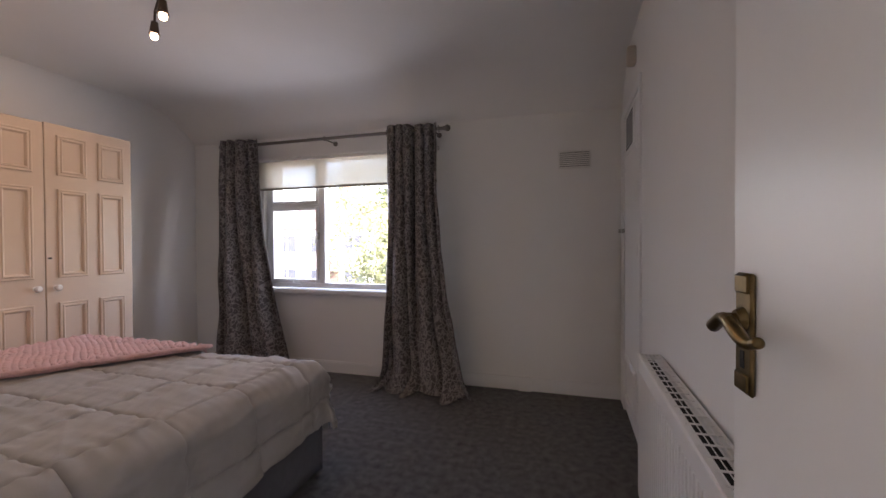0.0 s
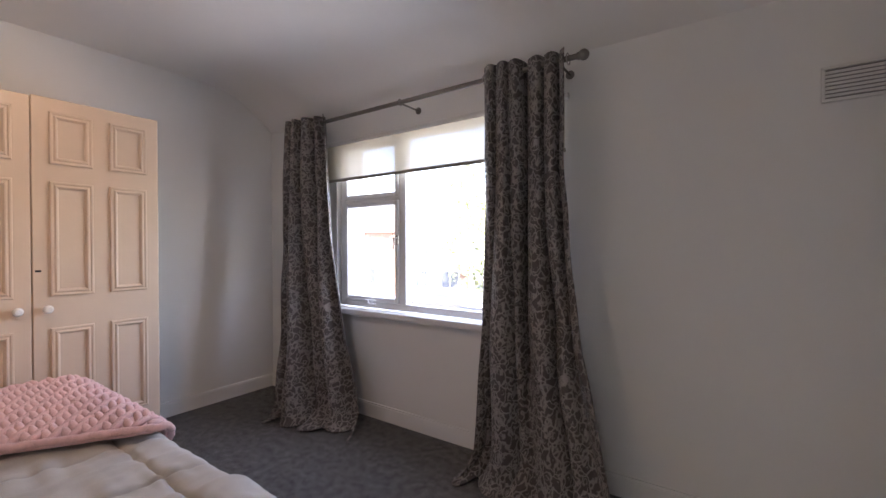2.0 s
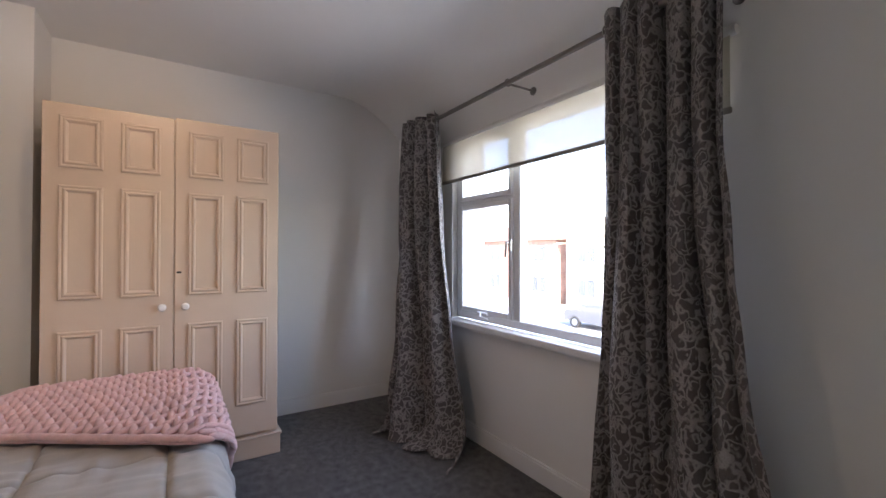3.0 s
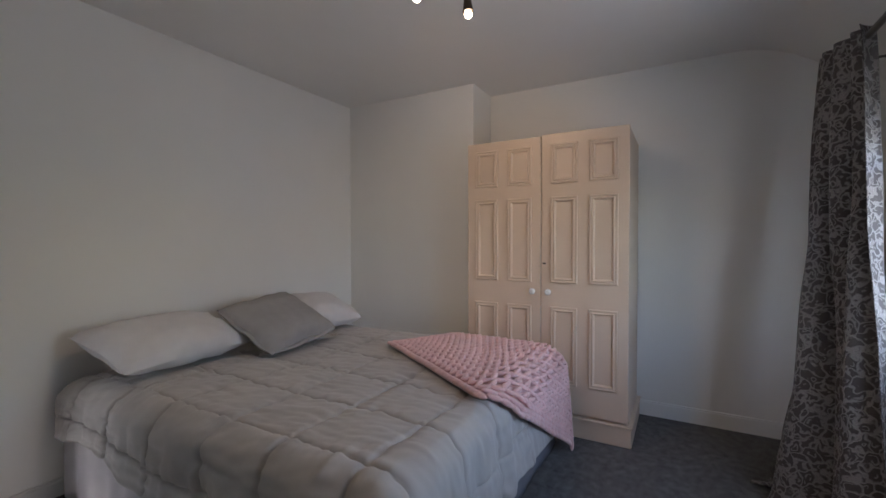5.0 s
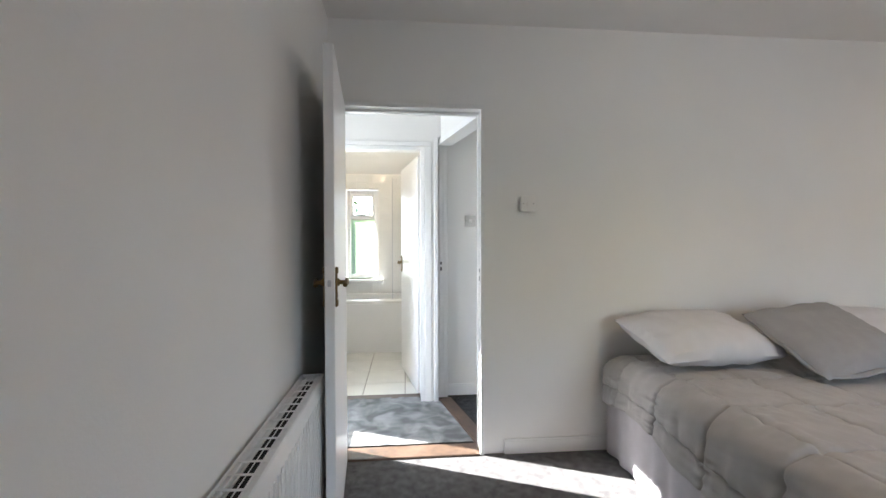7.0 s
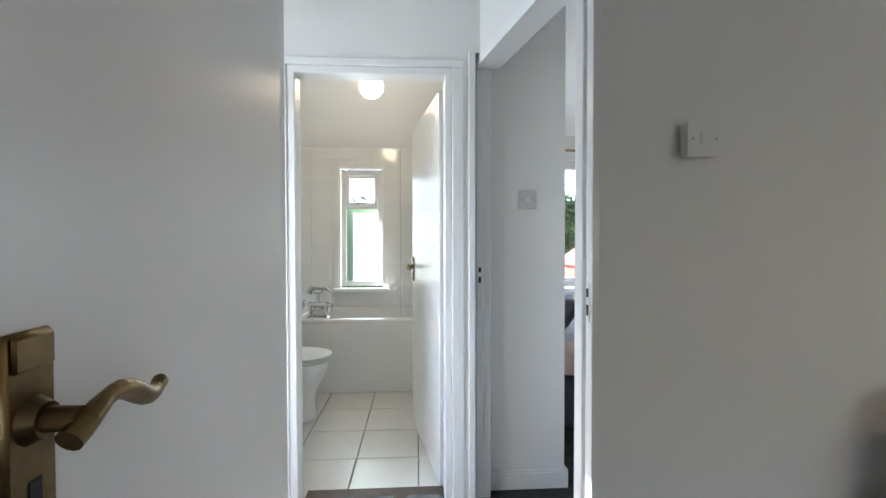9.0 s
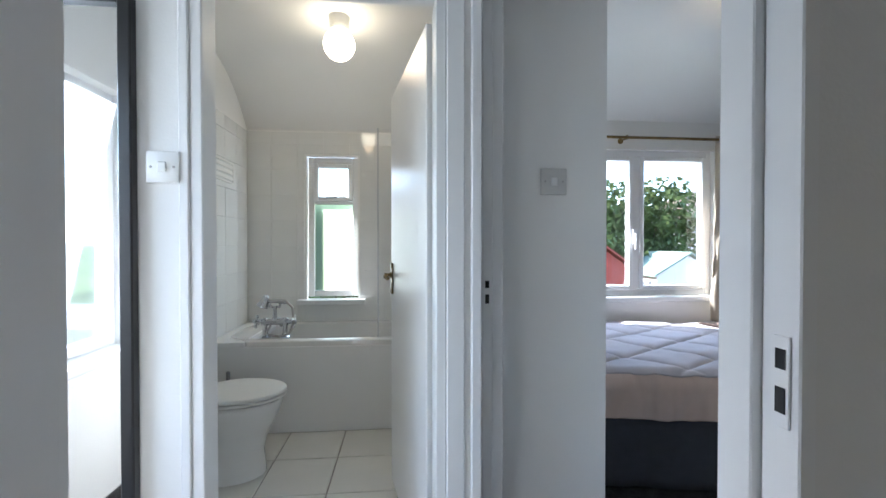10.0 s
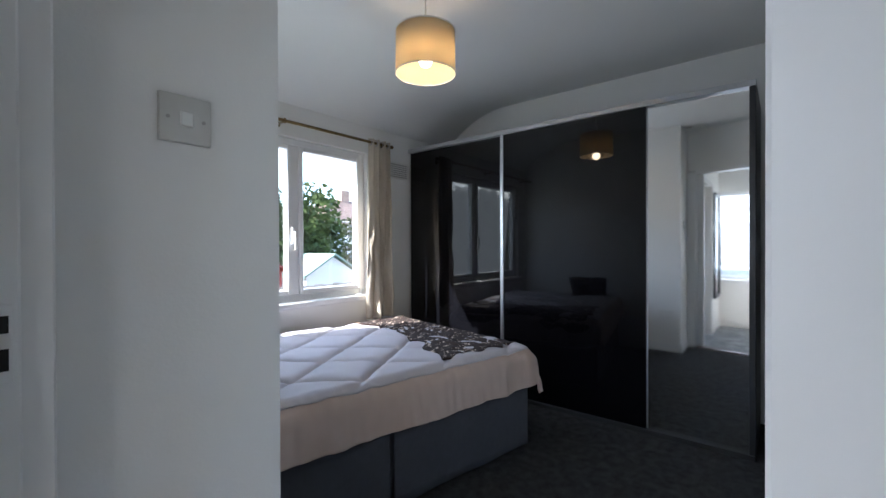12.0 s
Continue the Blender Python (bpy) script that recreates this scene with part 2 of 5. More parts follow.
setting("wall_landing_west", slant(-0.953, -0.099, -0.008, -0.10, 2.03, H + 0.05), M_WALL, "white painted wall above the bedroom doorway", "wall")
setting("wall_partition", boxes([(-0.295, 0.18, -1.06, -0.96, 0, H + 0.05), (-0.295, -0.19, -2.85, -1.06, 0, H + 0.05)]), M_WALL, "pale grey painted partition wall", "wall")
setting("wall_landing_east", boxes([(1.8, 1.9, -0.98, -0.90, 0, H + 0.05), (1.8, 1.9, 0.26, 3.0, 0, H + 0.05), (1.8, 1.9, -0.90, 0.26, 0, 0.69), (1.8, 1.9, -0.90, 0.26, 1.95, H + 0.05)]), M_WALL, "white landing wall with a window", "wall")
setting("wall_landing_north", boxes([(1.0, 1.9, 2.9, 3.0, 0, H + 0.05)]), M_WALL, "white stairwell wall", "wall")
setting("wall_bath_east", boxes([(1.62, 1.80, -3.08, -0.90, 0, H + 0.05)]), M_WALL, "white bathroom wall", "wall")
setting("wall_bath_south", boxes([(-0.19, 0.76, -3.08, -3.02, 0, H), (1.165, 1.62, -3.08, -3.02, 0, H), (0.76, 1.165, -3.08, -3.02, 0, 0.75), (0.76, 1.165, -3.08, -3.02, 1.90, H)]), M_WALL, "bathroom outer wall with a narrow window", "wall")
setting("wall_rear_south", boxes([(-3.4, -2.15, -2.96, -2.82, 0, H), (-0.50, -0.19, -2.96, -2.82, 0, H), (-2.15, -0.50, -2.96, -2.82, 0, 0.755), (-2.15, -0.50, -3.02, -2.82, 1.96, H)]), M_WALL, "white painted plaster window wall", "wall")
setting("wall_rear_west", boxes([(-3.4, -3.25, -2.82, -0.12, 0, H + 0.05)]), M_WALL, "white painted plaster wall", "wall")
setting("ground", boxes([(-1500, 1500, -1500, 1500, -3.2, -2.9)]), mat("ground_grass", (0.10, 0.13, 0.05), 0.95, var=0.3, scale=0.8), "grass ground outside", "ground")

# ---- more materials ----


def two_tone(name, a, b, scale, distort, lo, hi, rough_a, rough_b, bump=0.3, sheen=0.0):
    """A figured cloth or fur: blotches of b on a."""
    m = bpy.data.materials.new(name)
    m.use_nodes = True
    nt = m.node_tree
    p = nt.nodes["Principled BSDF"]
    tc = nt.nodes.new("ShaderNodeTexCoord")
    n = nt.nodes.new("ShaderNodeTexNoise")
    n.inputs["Scale"].default_value, n.inputs["Distortion"].default_value, n.inputs["Detail"].default_value = scale, distort, 1.5
    nt.links.new(tc.outputs["Object"], n.inputs["Vector"])
    r = nt.nodes.new("ShaderNodeMapRange")
    r.inputs["From Min"].default_value, r.inputs["From Max"].default_value = lo, hi
    nt.links.new(n.outputs[0], r.inputs[0])
    g = nt.nodes.new("ShaderNodeTexNoise")
    g.inputs["Scale"].default_value = 260
    nt.links.new(tc.outputs["Object"], g.inputs["Vector"])
    mx = nt.nodes.new("ShaderNodeMix")
    mx.data_type = 'RGBA'
    mx.inputs[6].default_value, mx.inputs[7].default_value = (*a, 1), (*b, 1)
    nt.links.new(r.outputs[0], mx.inputs[0])
    mg = nt.nodes.new("ShaderNodeMix")
    mg.data_type, mg.blend_type = 'RGBA', 'OVERLAY'
    mg.inputs[0].default_value = 0.5
    nt.links.new(mx.outputs[2], mg.inputs[6])
    nt.links.new(g.outputs[0], mg.inputs[7])
    nt.links.new(mg.outputs[2], p.inputs["Base Color"])
    rr = nt.nodes.new("ShaderNodeMapRange")
    rr.inputs["To Min"].default_value, rr.inputs["To Max"].default_value = rough_a, rough_b
    nt.links.new(r.outputs[0], rr.inputs[0])
    nt.links.new(rr.outputs[0], p.inputs["Roughness"])
    p.inputs["Sheen Weight"].default_value = sheen
    bp = nt.nodes.new("ShaderNodeBump")
    bp.inputs["Strength"].default_value, bp.inputs["Distance"].default_value = bump, 0.004
    nt.links.new(r.outputs[0], bp.inputs["Height"])
    nt.links.new(bp.outputs[0], p.inputs["Normal"])
    return m


def damask(name, ground, figure):
    """Cut velvet: dark scrolled figures in relief, parted by narrow lines of shiny satin ground."""
    m = bpy.data.materials.new(name)
    m.use_nodes = True
    nt = m.node_tree
    p = nt.nodes["Principled BSDF"]

    def node(kind, **values):
        n = nt.nodes.new(kind)
        for k, v in values.items():
            n.inputs[k].default_value = v
        return n

    def math_node(op, a, b):
        n = nt.nodes.new("ShaderNodeMath")
        n.operation = op
        for i, v in enumerate((a, b)):
            if isinstance(v, (int, float)):
                n.inputs[i].default_value = v
            else:
                nt.links.new(v, n.inputs[i])
        return n.outputs[0]

    tc = nt.nodes.new("ShaderNodeTexCoord")
    mp = node("ShaderNodeMapping", Scale=(1.0, 0.7, 0.72))
    nt.links.new(tc.outputs["Object"], mp.inputs["Vector"])
    warp = node("ShaderNodeTexNoise", Scale=24.0, Detail=1.5)
    nt.links.new(mp.outputs[0], warp.inputs["Vector"])
    off = nt.nodes.new("ShaderNodeVectorMath")
    off.operation = 'MULTIPLY_ADD'
    off.inputs[1].default_value = (0.08, 0.08, 0.08)
    nt.links.new(warp.outputs["Color"], off.inputs[0])
    nt.links.new(mp.outputs[0], off.inputs[2])
    edge = node("ShaderNodeTexVoronoi", Scale=26.0)
    edge.feature = 'DISTANCE_TO_EDGE'
    cell = node("ShaderNodeTexVoronoi", Scale=26.0)
    for n in (edge, cell):
        nt.links.new(off.outputs[0], n.inputs["Vector"])
    lines = node("ShaderNodeMapRange", **{"From Min": 0.03, "From Max": 0.12, "To Min": 1.0, "To Max": 0.0})
    nt.links.new(edge.outputs["Distance"], lines.inputs[0])
    curl = math_node('ABSOLUTE', math_node('SUBTRACT', cell.outputs["Distance"], 0.30), 0.0)
    rings = node("ShaderNodeMapRange", **{"From Min": 0.020, "From Max": 0.085, "To Min": 1.0, "To Max": 0.0})
    nt.links.new(curl, rings.inputs[0])
    gap = node("ShaderNodeTexNoise", Scale=38.0, Detail=1.0)
    nt.links.new(mp.outputs[0], gap.inputs["Vector"])
    keep = node("ShaderNodeMapRange", **{"From Min": 0.46, "From Max": 0.54})
    nt.links.new(gap.outputs[0], keep.inputs[0])
    satin = math_node('MAXIMUM', lines.outputs[0], math_node('MULTIPLY', rings.outputs[0], keep.outputs[0]))
    g = node("ShaderNodeTexNoise", Scale=300.0)
    nt.links.new(tc.outputs["Object"], g.inputs["Vector"])
    mx = nt.nodes.new("ShaderNodeMix")
    mx.data_type = 'RGBA'
    mx.inputs[6].default_value, mx.inputs[7].default_value = (*figure, 1), (*ground, 1)
    nt.links.new(satin, mx.inputs[0])
    mg = nt.nodes.new("ShaderNodeMix")
    mg.data_type, mg.blend_type = 'RGBA', 'OVERLAY'
    mg.inputs[0].default_value = 0.4
    nt.links.new(mx.outputs[2], mg.inputs[6])
    nt.links.new(g.outputs[0], mg.inputs[7])
    nt.links.new(mg.outputs[2], p.inputs["Base Color"])
    rr = node("ShaderNodeMapRange", **{"To Min": 0.75, "To Max": 0.24})
    nt.links.new(satin, rr.inputs[0])
    nt.links.new(rr.outputs[0], p.inputs["Roughness"])
    p.inputs["Sheen Weight"].default_value = 0.08
    bp = nt.nodes.new("ShaderNodeBump")
    bp.invert = True
    bp.inputs["Strength"].default_value, bp.inputs["Distance"].default_value = 0.6, 0.003
    nt.links.new(satin, bp.inputs["Height"])
    nt.links.new(bp.outputs[0], p.inputs["Normal"])
    return m


M_DAMASK = damask("silver_damask", (0.285, 0.264, 0.256), (0.082, 0.072, 0.069))
M_THROW = two_tone("spotted_fleece", (0.026, 0.014, 0.010), (0.48, 0.38, 0.31), 42, 0.2, 0.615, 0.65, 0.97, 0.97, 0.3, 0.0)
M_RUG = two_tone("mottled_rug", (0.055, 0.062, 0.062), (0.19, 0.20, 0.195), 7, 0.8, 0.40, 0.66, 0.95, 0.95, 0.2, 0.2)
M_QUILT = mat("grey_cotton_quilt", (0.43, 0.41, 0.39), 0.75, var=0.05, scale=12, bump=0.25, bump_scale=300, sheen=0.15)
M_CUSHION = mat("mid_grey_cotton", (0.34, 0.335, 0.335), 0.8, var=0.04, scale=20, bump=0.3, bump_scale=500)
M_PILLOW = mat("white_cotton", (0.66, 0.65, 0.66), 0.8, var=0.03, scale=14, bump=0.25, bump_scale=400)
M_VALANCE = mat("pale_grey_valance", (0.50, 0.48, 0.50), 0.85, var=0.04, scale=14, bump=0.2, bump_scale=400)
M_BASE = mat("slate_divan_cloth", (0.17, 0.175, 0.20), 0.9, var=0.06, scale=30, bump=0.3, bump_scale=500)
M_KNIT = mat("pink_chenille_yarn", (0.80, 0.50, 0.485), 0.9, var=0.08, scale=60, bump=0.7, bump_scale=350, sheen=0.4)
M_CREAM = mat("cream_satin_paint", (0.66, 0.52, 0.40), 0.38, var=0.02, scale=6, bump=0.06, bump_scale=60)
M_CERAMIC = mat("white_ceramic", (0.80, 0.79, 0.77), 0.12, var=0.01, coat=0.5)
M_GUNMETAL = mat("dark_brushed_steel", (0.20, 0.185, 0.17), 0.3, metal=1.0, var=0.05)
M_KNOB = mat("white_china", (0.82, 0.80, 0.77), 0.15, var=0.01, coat=0.4)
M_TILE = mat("white_wall_tile", (0.78, 0.78, 0.76), 0.10, var=0.015, scale=4, rand=0.03, bump=0.03, bump_scale=12)
M_FTILE = mat("white_floor_tile", (0.74, 0.73, 0.69), 0.25, var=0.02, scale=6, rand=0.10)
M_GROUT = mat("grey_grout", (0.34, 0.32, 0.29), 0.9, var=0.15, scale=40)
M_WGROUT = mat("pale_grout", (0.80, 0.80, 0.78), 0.9, var=0.06, scale=30)
M_BLACK = mat("black_gloss_glass", (0.003, 0.003, 0.004), 0.02, var=0.02, spec=0.36)
M_BLACKM = mat("matt_black_frame", (0.018, 0.018, 0.02), 0.35, var=0.1)
M_ALU = mat("silver_aluminium", (0.55, 0.56, 0.58), 0.3, metal=1.0, var=0.03)
M_MIRROR = mat("mirror_silvering", (0.86, 0.87, 0.87), 0.01, metal=1.0, var=0.002)
M_CREAMCLOTH = mat("cream_curtain_cloth", (0.55, 0.48, 0.38), 0.85, var=0.05, scale=20, bump=0.3, bump_scale=400)
M_PEACH = mat("cream_sheet", (0.60, 0.465, 0.39), 0.85, var=0.03, scale=10, bump=0.2, bump_scale=300)
M_WQUILT = mat("white_quilt", (0.54, 0.51, 0.535), 0.8, var=0.02, scale=10, bump=0.2, bump_scale=300)
M_FROST = glass("frosted_glass", 1.0, (0.58, 0.63, 0.50))
M_BULB = emit("lit_bulb", (1.0, 0.78, 0.50), 3.5)
M_GLOBE = emit("lit_opal_globe", (1.0, 0.82, 0.56), 2.1)


def cloth_through(name, color, amount):
    """Thin cloth that lets part of the light through."""
    m = bpy.data.materials.new(name)
    m.use_nodes = True
    nt = m.node_tree
    out = nt.nodes["Material Output"]
    p = nt.nodes["Principled BSDF"]
    p.inputs["Base Color"].default_value = (*color, 1)
    p.inputs["Roughness"].default_value = 0.8
    wv = nt.nodes.new("ShaderNodeTexNoise")
    wv.inputs["Scale"].default_value = 300
    bp = nt.nodes.new("ShaderNodeBump")
    bp.inputs["Strength"].default_value, bp.inputs["Distance"].default_value = 0.3, 0.002
    nt.links.new(wv.outputs[0], bp.inputs["Height"])
    nt.links.new(bp.outputs[0], p.inputs["Normal"])
    t = nt.nodes.new("ShaderNodeBsdfTranslucent")
    t.inputs["Color"].default_value = (*color, 1)
    mx = nt.nodes.new("ShaderNodeMixShader")
    mx.inputs[0].default_value = amount
    nt.links.new(p.outputs[0], mx.inputs[1])
    nt.links.new(t.outputs[0], mx.inputs[2])
    nt.links.new(mx.outputs[0], out.inputs[0])
    return m, nt, mx, out


M_SHADE = cloth_through("cream_lampshade_cloth", (0.78, 0.66, 0.46), 0.5)[0]
M_BLIND, _nt, _mx, _out = cloth_through("sheer_blind_cloth", (0.70, 0.655, 0.55), 0.27)
_tr = _nt.nodes.new("ShaderNodeBsdfTransparent")
_m2 = _nt.nodes.new("ShaderNodeMixShader")
_m2.inputs[0].default_value = 0.26
_nt.links.new(_mx.outputs[0], _m2.inputs[1])
_nt.links.new(_tr.outputs[0], _m2.inputs[2])
_nt.links.new(_m2.outputs[0], _out.inputs[0])

# ---- skirting, door linings and trim ----


def skirt(rows, h=0.105):
    bm = bmesh.new()
    for x0, x1, y0, y1 in rows:
        box(bm, x0, x1, y0, y1, 0, h - 0.012)
        dx, dy = (0.004, 0) if abs(x1 - x0) < 0.03 else (0, 0.004)
        box(bm, x0 + dx, x1 - dx, y0 + dy, y1 - dy, h - 0.012, h)
    return bm


setting("baseboard", skirt([(-3.25, 0.84, 3.527, 3.545), (-3.25, -3.232, 2.44, 3.527), (0.822, 0.84, 2.0, 2.62)]), M_GLOSS, "white gloss skirting board", "skirting board")
setting("baseboard", skirt([(-2.90, -0.16, 0.0, 0.016)], 0.085), M_GLOSS, "low white skirting board", "skirting board")
setting("baseboard", skirt([(-0.31, 0.085, -0.96, -0.944), (-0.311, -0.295, -2.82, -0.96), (1.0, 1.8, -0.82, -0.804)], 0.09), M_GLOSS, "white gloss skirting board", "skirting board")
setting("trim", boxes([(-0.038, -0.016, -0.0995, -0.046, 0, 2.002), (-0.038, -0.029, -0.046, -0.026, 0, 2.002), (-0.038, -0.018, -0.026, 0.014, 0, 2.002), (0.772, 0.838, -0.0995, 0.010, 0, 2.002), (-0.038, 0.838, -0.0995, 0.014, 2.002, 2.025), (-0.016, 0.772, -0.090, -0.046, 1.989, 2.002)], 0.002), M_GLOSS, "white gloss door lining", "door frame")
setting("trim", boxes([(0.952, 0.985, -0.905, -0.815, 0, 1.945), (0.268, 0.30, -0.965, -0.815, 0, 1.945), (0.268, 0.985, -0.905, -0.815, 1.940, 1.972),
                       (0.985, 1.012, -0.82, -0.808, 0, 1.972), (0.215, 0.268, -0.82, -0.808, 0, 1.972), (0.215, 1.012, -0.82, -0.806, 1.972, 2.005)], 0.003), M_GLOSS, "white gloss bathroom door frame", "door frame")
setting("trim", boxes([(0.085, 0.185, -0.955, -0.872, 0, 2.0), (0.120, 0.155, -0.872, -0.860, 0, 2.0), (0.165, 0.195, -0.86, -0.80, 0, 2.04)], 0.003), M_GLOSS, "white gloss bedroom door frame", "door frame")
setting("trim", slant(-0.870, -0.101, 0.0, -0.11, 1.990, 2.032), M_GLOSS, "white gloss door head on a slant", "door frame")
setting("trim", boxes([(-0.016, 0.772, -0.118, 0.02, -0.01, 0.012)], 0.003), M_WOOD, "dark wooden door threshold", "threshold")
setting("trim", slant(-0.860, -0.119, 0.0, -0.095, -0.01, 0.018), M_WOOD, "dark wooden door threshold", "threshold")
setting("trim", boxes([(0.30, 0.952, -0.985, -0.895, -0.01, 0.010)], 0.003), M_WOOD, "dark wooden bathroom threshold", "threshold")


def strike(at, rz):
    t = thing("strike_plate", at, "small metal strike plate in a white door frame", "door hardware", "strike plates", rz)
    part("plate", box(bmesh.new(), -0.010, 0.010, 0, 0.003, -0.05, 0.05, 0.001), M_GLOSS, t)
    part("slot", box(bmesh.new(), -0.006, 0.006, 0.0022, 0.0042, 0.014, 0.036), M_DARK, t)
    part("slot", box(bmesh.new(), -0.006, 0.006, 0.0022, 0.0042, -0.034, -0.006), M_DARK, t)
    return t


strike((0.138, -0.860, 1.05), 0)
strike((-0.018, -0.006, 1.050), -90)

# ---- doors ----


def ring(bm, c, R, r, axis='x', n=20, k=8):
    rows = []
    for i in range(n):
        a = 2 * math.pi * i / n
        row = []
        for j in range(k):
            b = 2 * math.pi * j / k
            u, v, w = (R + r * math.cos(b)) * math.cos(a), (R + r * math.cos(b)) * math.sin(a), r * math.sin(b)
            p = {'x': (w, u, v), 'y': (u, w, v), 'z': (u, v, w)}[axis]
            row.append(bm.verts.new((c[0] + p[0], c[1] + p[1], c[2] + p[2])))
        rows.append(row)
    for i in range(n):
        for j in range(k):
            bm.faces.new((rows[i][j], rows[(i + 1) % n][j], rows[(i + 1) % n][(j + 1) % k], rows[i][(j + 1) % k]))
    return bm


def flush_door(name, hinge, rz, width, height, handle_z, label, thick=0.038):
    """A flat door: local x runs from the hinge to the lock edge, z up."""
    d = thing(name, hinge, label, "door", rz=rz)
    d["kind"] = "structure"
    part("leaf", box(bmesh.new(), 0, width, -thick / 2, thick / 2, 0.012, height, 0.003), M_GLOSS, d)
    for s in (-1, 1):
        y = s * thick / 2
        pl = bmesh.new()
        box(pl, width - 0.062, width - 0.020, min(y, y + s * 0.007), max(y, y + s * 0.007), handle_z - 0.095, handle_z + 0.060, 0.003)
        for dz in (-0.080, 0.046):
            box(pl, width - 0.058, width - 0.024, min(y + s * 0.006, y + s * 0.010), max(y + s * 0.006, y + s * 0.010), handle_z + dz - 0.012, handle_z + dz + 0.012, 0.002)
        h = part("handle", pl, M_BRASS, d, "ornate aged brass lever handle plate", True)
        lv = bmesh.new()
        cx = width - 0.041
        cyl(lv, (cx, y + s * 0.006, handle_z), (cx, y + s * 0.016, handle_z), 0.017, 0.012, 14)
        cyl(lv, (cx, y + s * 0.014, handle_z), (cx, y + s * 0.036, handle_z), 0.009, 0.008, 14)
        pts = [(cx + 0.012 - 0.112 * k / 14, y + s * (0.036 + 0.004 * math.sin(k / 14 * 3.1)), handle_z - 0.003 + 0.010 * math.sin(k / 14 * 6.6 - 0.9)) for k in range(15)]
        for i, (a, b) in enumerate(zip(pts, pts[1:])):
            ra, rb = (0.0058 + 0.0030 * abs(math.cos(q / 14 * 5.0)) for q in (i, i + 1))
            cyl(lv, a, b, ra, rb, 12)
            ball(lv, b, rb, 12, 8)
        part("lever", lv, M_BRASS, h, "scrolled brass lever", True)
        part("keyhole", box(bmesh.new(), cx - 0.005, cx + 0.005, min(y + s * 0.0068, y + s * 0.008), max(y + s * 0.0068, y + s * 0.008), handle_z - 0.062, handle_z - 0.040), M_DARK, h)
    part("latch", box(bmesh.new(), width - 0.001, width + 0.008, -0.007, 0.007, handle_z - 0.012, handle_z + 0.012, 0.002), M_ALU, d)
    for z in (0.22, height - 0.22):
        part("hinge", cyl(bmesh.new(), (0.0, -thick / 2 - 0.003, z - 0.045), (0.0, -thick / 2 - 0.003, z + 0.045), 0.006), M_STEEL, d, "", True)
    return d


flush_door("door_1", (0.762, 0.032, 0), 94.8, 0.765, 1.988, 1.090, "white gloss flush door, wide open, with brass lever handle")
flush_door("door_2", (0.300, -0.985, 0), -79.5, 0.755, 1.930, 1.045, "white gloss bathroom door, open, with brass lever handle")

# ---- windows ----


def window(name, x0, x1, z0, z1, y, s, mullions, sashes, transom, sill, label, pane_mat=M_GLASS, depth=0.06):
    """A white window in the plane y; s points into the room. Lights lie between the mullions; transom: {light: z}."""
    w = thing(name, ((x0 + x1) / 2, y, z0), label, "window")
    w["kind"] = "structure"
    ox, oz = (x0 + x1) / 2, z0
    X = lambda v: v - ox
    Z = lambda v: v - oz
    yb, yf = (-s * depth, 0)
    ya, yc = min(yb, yf), max(yb, yf)
    f = 0.05
    fr = boxes([(X(x0), X(x0 + f), ya, yc, 0, Z(z1)), (X(x1 - f), X(x1), ya, yc, 0, Z(z1)), (X(x0 + f), X(x1 - f), ya, yc, 0, f), (X(x0 + f), X(x1 - f), ya, yc, Z(z1) - f, Z(z1))], 0.006)
    for m in mullions:
        box(fr, X(m - 0.03), X(m + 0.03), ya, yc, f, Z(z1) - f, 0.005)
    frame_ob = part("window_frame", fr, M_UPVC, w)
    edges = [x0 + f] + [v for m in mullions for v in (m - 0.03, m + 0.03)] + [x1 - f]
    for i in range(len(edges) // 2):
        a, b = edges[2 * i], edges[2 * i + 1]
        cuts = [z0 + f, z1 - f]
        if i in transom:
            tz = transom[i]
            part("transom", box(bmesh.new(), X(a), X(b), ya, yc, Z(tz - 0.013), Z(tz + 0.013), 0.005), M_UPVC, w)
            cuts = [z0 + f, tz - 0.013, tz + 0.013, z1 - f]
        for j in range(len(cuts) // 2):
            c, d = cuts[2 * j], cuts[2 * j + 1]
            g = 0.0
            if (i, j) in sashes:
                g = 0.034
                yo = (yc + 0.012 * (s > 0), ya + 0.012) if s > 0 else (yc - 0.012, ya - 0.012)
                y1, y2 = min(yo), max(yo)
                part("sash", boxes([(X(a), X(a + g), y1, y2, Z(c), Z(d)), (X(b - g), X(b), y1, y2, Z(c), Z(d)), (X(a + g), X(b - g), y1, y2, Z(c), Z(c) + g), (X(a + g), X(b - g), y1, y2, Z(d) - g, Z(d))], 0.005), M_UPVC, w)
            py = (ya + yc) / 2
            pane = part("pane", box(bmesh.new(), X(a + g), X(b - g), py - 0.003, py + 0.003, Z(c) + g, Z(d) - g), pane_mat if not (pane_mat is M_FROST and j == 1) else M_GLASS, w)
            pane.visible_shadow = False
    if sill:
        sa, sb = sorted((s * 0.0, s * sill))
        part("window_sill", box(bmesh.new(), X(x0 - 0.045), X(x1 + 0.045), sa, sb, -0.045, -0.002, 0.010, 3), M_UPVC, w, "rounded white window sill", True)
    return w


